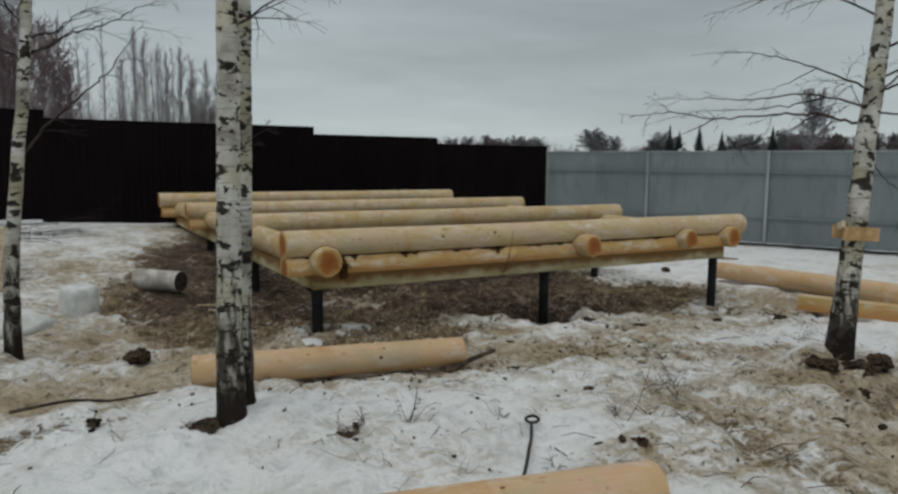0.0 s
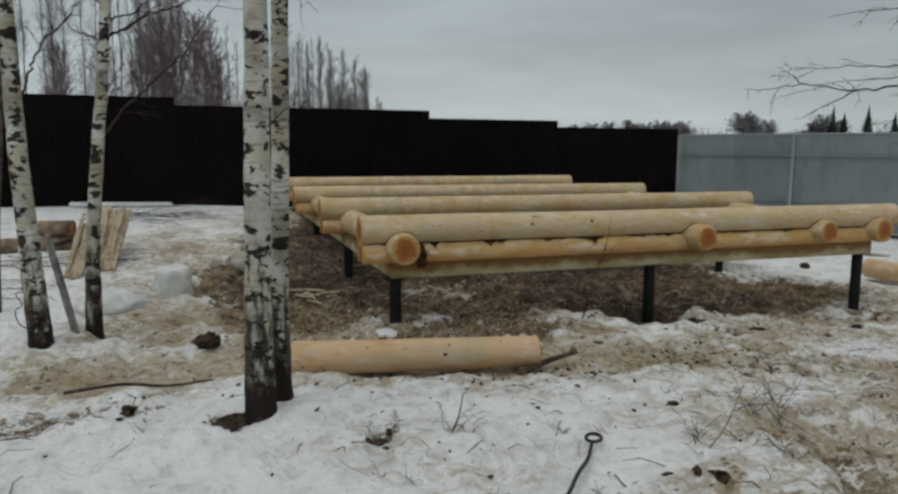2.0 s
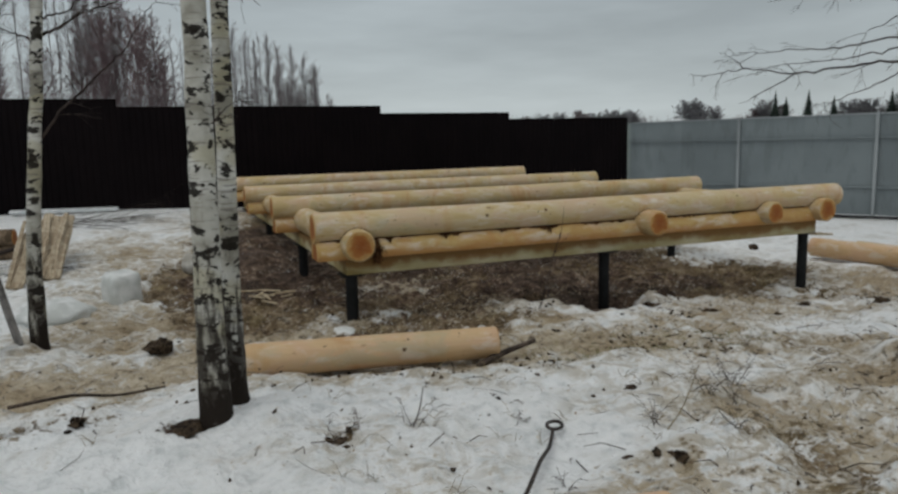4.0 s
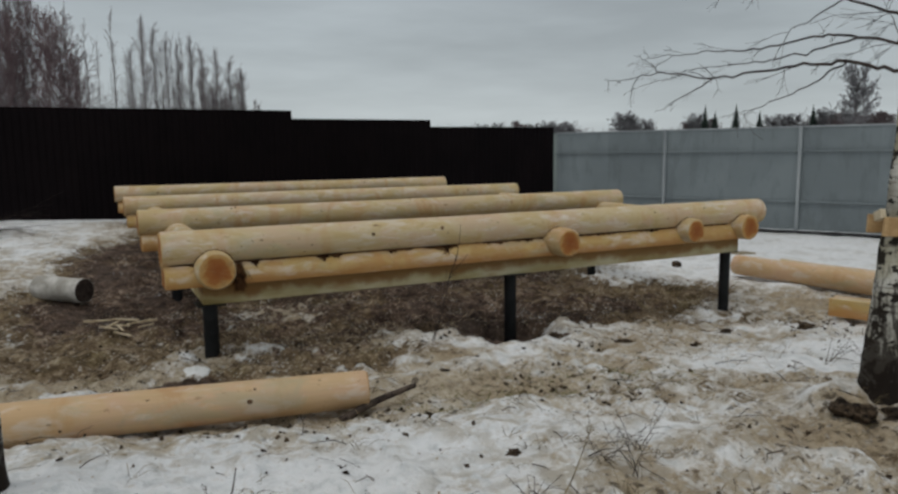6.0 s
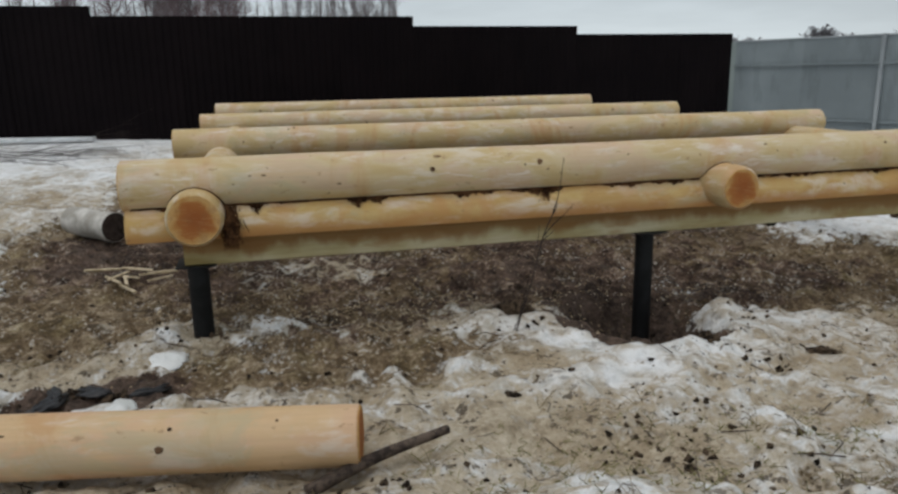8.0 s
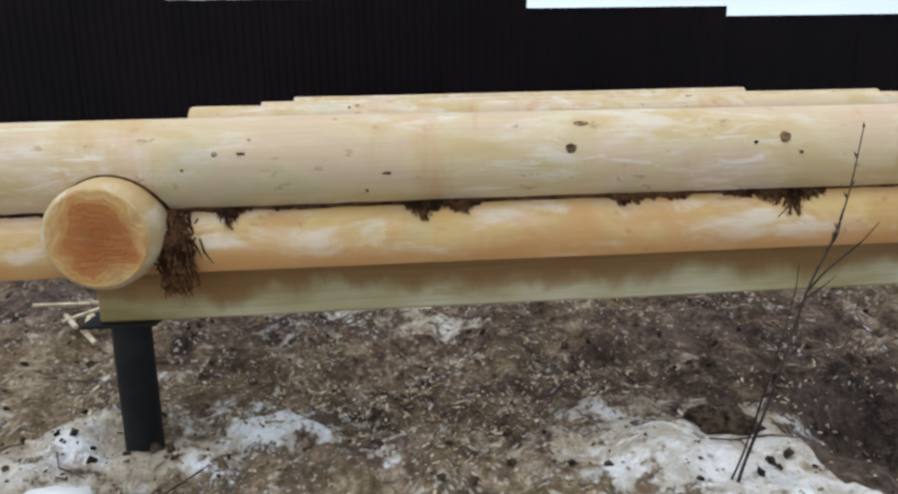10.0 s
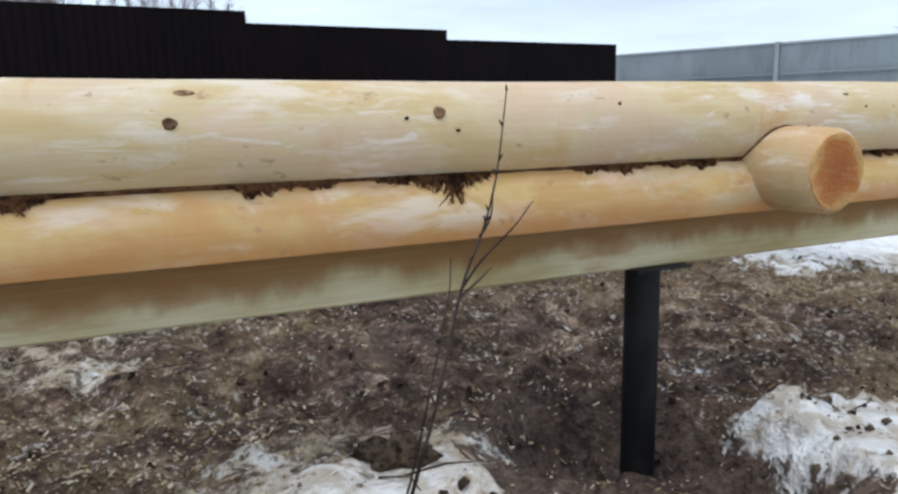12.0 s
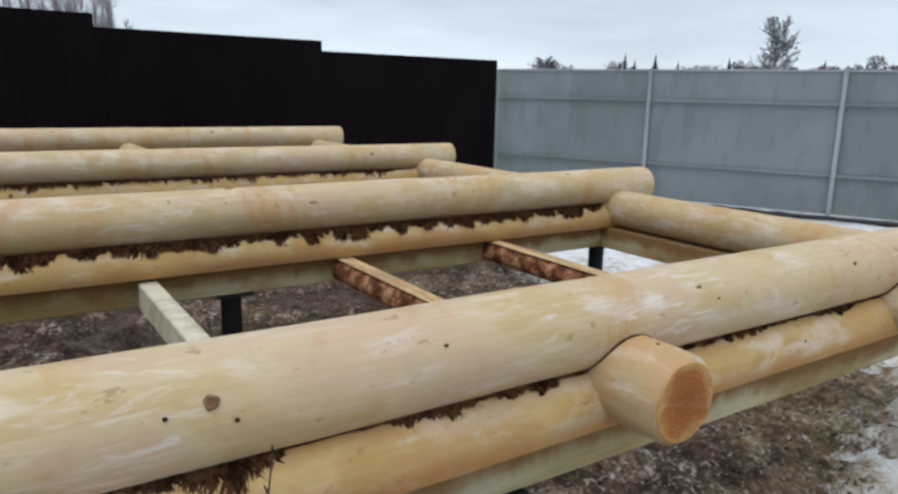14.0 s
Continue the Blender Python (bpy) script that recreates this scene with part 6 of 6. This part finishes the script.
for az, el, kind, wide in ((93.2, 9.3, 0, 0.9), (92.3, 8.7, 1, 0.9), (91.4, 8.0, 0, 0.85), (94.6, 8.6, 1, 0.9), (95.6, 8.0, 0, 0.9), (90.6, 6.2, 1, 0.7), (98.6, 6.6, 0, 0.7), (101.2, 6.4, 1, 0.8)):
    d = 40 + q.uniform(-1.5, 1.5)
    plant(BUSHY[kind], WOOD, az, d, tall_at(el, d), wide, 8, "bushy bare tree with reddish twigs beyond the fence", "far wood", q)
for az, el, kind, wide in ((80.95, 8.15, 0, 0.85), (80.0, 7.2, 1, 0.75), (79.2, 6.4, 1, 0.6), (81.6, 7.4, 1, 0.7), (78.3, 4.9, 1, 0.4), (83.9, 6.4, 1, 0.5)):
    d = 42 + q.uniform(-1, 1)
    plant(FAN[kind], WOOD, az, d, tall_at(el, d), wide, 10, "spreading bare tree with many slender stems beyond the fence", "far wood", q)
SPOT = (-1.3, -5.7)
for az, el, kind, wide in ((49.9, 3.12, 0, 0.95), (49.4, 2.9, 0, 0.8), (48.2, 2.5, 0, 0.6), (45.4, 2.5, 1, 0.7), (44.7, 2.85, 0, 0.8), (43.8, 2.7, 1, 0.8), (39.6, 2.5, 0, 0.9), (38.9, 2.7, 2, 0.9), (38.2, 2.6, 0, 0.8), (36.3, 2.95, 0, 0.9), (35.6, 2.85, 1, 0.9), (34.9, 2.9, 1, 0.9), (34.1, 2.8, 1, 0.9), (33.3, 2.9, 1, 0.9), (32.6, 2.8, 1, 0.8), (31.4, 2.95, 1, 0.8), (30.7, 2.9, 1, 0.9), (29.3, 2.9, 1, 0.8), (28.7, 2.8, 0, 0.8), (27.9, 3.5, 2, 1.0), (26.6, 3.0, 1, 0.9), (25, 3.0, 1, 1.0), (23, 3.1, 0, 1.0), (21, 3.0, 1, 1.0), (18.5, 3.2, 1, 1.1), (16, 3.0, 0, 1.1), (13, 3.1, 1, 1.1), (58.1, 2.85, 1, 0.6), (57.5, 2.5, 1, 0.6), (56.7, 2.3, 0, 0.7), (55.7, 2.5, 0, 0.7), (54.9, 2.35, 0, 0.7), (54.1, 2.4, 0, 0.7), (59.5, 2.4, 0, 0.7), (60.8, 2.3, 0, 0.7), (62.3, 2.4, 1, 0.7)):
    d = 172 + q.uniform(-8, 8)
    plant(ROUND[kind], SPOT, az, d, tall_at(el, d) * 0.80, wide * 1.35, 8.9, "rounded bare tree on the horizon", "far trees on the horizon", q)
plant(ROUND[2], (1.48, -1.2), 33.35, 110, 11.6, 1.35, 8.9, "tall round-crowned bare tree standing over the others", "far trees on the horizon", q)


def fir_mesh(seed):
    q = random.Random(seed)
    b = Builder()
    for i in range(17):
        t = i / 16
        z, r = 0.5 + 6.2 * t, 1.35 * (1 - t) ** 0.85 + 0.05
        n = 13
        for k in range(n):
            a = 6.283 * (k + q.random() * 0.7) / n
            rr = r * q.uniform(0.75, 1.15)
            c, s2 = math.cos(a), math.sin(a)
            w = 0.18 * r + 0.04
            i0 = len(b.v)
            b.v += [Vector((0, 0, z + 0.35)), Vector((rr * c - w * s2, rr * s2 + w * c, z - 0.25 * r)), Vector((rr * c + w * s2, rr * s2 - w * c, z - 0.25 * r)), Vector((rr * 1.15 * c, rr * 1.15 * s2, z - 0.38 * r)), Vector((rr * 0.6 * c, rr * 0.6 * s2, z - 0.45 * r))]
            b.f += [(i0, i0 + 1, i0 + 3, i0 + 2), (i0, i0 + 4, i0 + 1), (i0, i0 + 2, i0 + 4), (i0 + 1, i0 + 4, i0 + 3), (i0 + 2, i0 + 3, i0 + 4)]
    return b.mesh("needles", M_FIR)


FIRS = [fir_mesh(i) for i in (1, 2, 3)]
ft = Builder()
ft.tube([(0, 0, -0.4), (0, 0, 6.9)], [0.12, 0.02], 6)
FIRTRUNK = ft.mesh("trunk", M_STICK)
for i, (ang, el) in enumerate(((44.12, 3.12), (43.43, 2.65), (42.0, 3.1), (40.42, 2.6), (37.0, 2.9), (31.0, 2.7))):
    x, y = SPOT[0] + 170 * math.cos(radians(ang)), SPOT[1] + 170 * math.sin(radians(ang))
    ob = thing("fir_tree", Matrix.Translation((x, y, -0.3)) @ pose(0, 0, 0, 0, 0, i * 70) @ Matrix.Diagonal((1.45, 1.45, tall_at(el, 170) / 6.95, 1)), "dark conical fir on the horizon", "tree", "far firs")
    part("trunk", FIRTRUNK, ob)
    part("needles", FIRS[i % 3], ob)


def far_house(x, y, w, d, h, turn):
    ob = thing("far_house", Matrix.Translation((x, y, -0.3)) @ pose(0, 0, 0, 0, 0, turn), "small village house with a snow-covered roof", "house", "far houses")
    b = Builder()
    b.box((w, d, h), Matrix.Translation((0, 0, h / 2)))
    part("wall", b.mesh("wall", M_HOUSE), ob)
    i, o = w / 2 + 0.4, d / 2 + 0.4
    v = [(-i, -o, h - 0.15), (i, -o, h - 0.15), (i, o, h - 0.15), (-i, o, h - 0.15), (-i, 0, h + d * 0.42), (i, 0, h + d * 0.42)]
    v += [(a, c, e + 0.22) for a, c, e in v]
    f = [(0, 1, 5, 4), (2, 3, 4, 5), (7, 6, 10, 11), (9, 8, 11, 10), (0, 6, 7, 1), (2, 8, 9, 3), (0, 4, 10, 6), (4, 3, 9, 10), (1, 7, 11, 5), (5, 11, 8, 2)]
    part("roof", mesh_of("roof", v, f, M_ROOF, smooth=False), ob, "snow-covered roof")
    for k in (-0.25, 0.25):
        b = Builder()
        b.box((1.0, 0.06, 1.1), Matrix.Translation((k * w, -d / 2 - 0.02, h * 0.55)))
        win = part("window", b.mesh("window", M_STAKE), ob)
        b = Builder()
        b.box((0.8, 0.04, 0.9), Matrix.Translation((k * w, -d / 2 - 0.045, h * 0.55)))
        part("pane", b.mesh("pane", M_FILM), win)


for ang, dist, w, turn in ((42.85, 160, 5, 30), (50.5, 165, 4, 10)):
    far_house(SPOT[0] + dist * math.cos(radians(ang)), SPOT[1] + dist * math.sin(radians(ang)), w, 5, 3.4, turn)
# low scrub that closes the horizon
b = Builder()
q = random.Random(51)
for i in range(2200):
    a = q.uniform(6, 66)
    r = q.uniform(172, 200)
    x, y = SPOT[0] + r * math.cos(radians(a)), SPOT[1] + r * math.sin(radians(a))
    tall = q.uniform(5.0, 7.6) * (1.0 if a > 53 else 0.82 if a > 37.5 else 1.1)
    grow(b, q, (x, y, -0.5), (q.gauss(0, 0.25), q.gauss(0, 0.25), 1), tall, 0.07, 1, 0.0, 3, 8, 42, 0.03)
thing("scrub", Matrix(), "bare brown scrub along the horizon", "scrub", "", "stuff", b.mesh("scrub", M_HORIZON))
b = Builder()
for i in range(1500):
    x, y = q.uniform(-20, 6.5), q.uniform(36, 46)
    grow(b, q, (x, y, -0.3), (q.gauss(0, 0.25), q.gauss(0, 0.25), 1), q.uniform(2.5, 5.4), 0.012, 1, 0.0, 3, 7, 40, 0.005)
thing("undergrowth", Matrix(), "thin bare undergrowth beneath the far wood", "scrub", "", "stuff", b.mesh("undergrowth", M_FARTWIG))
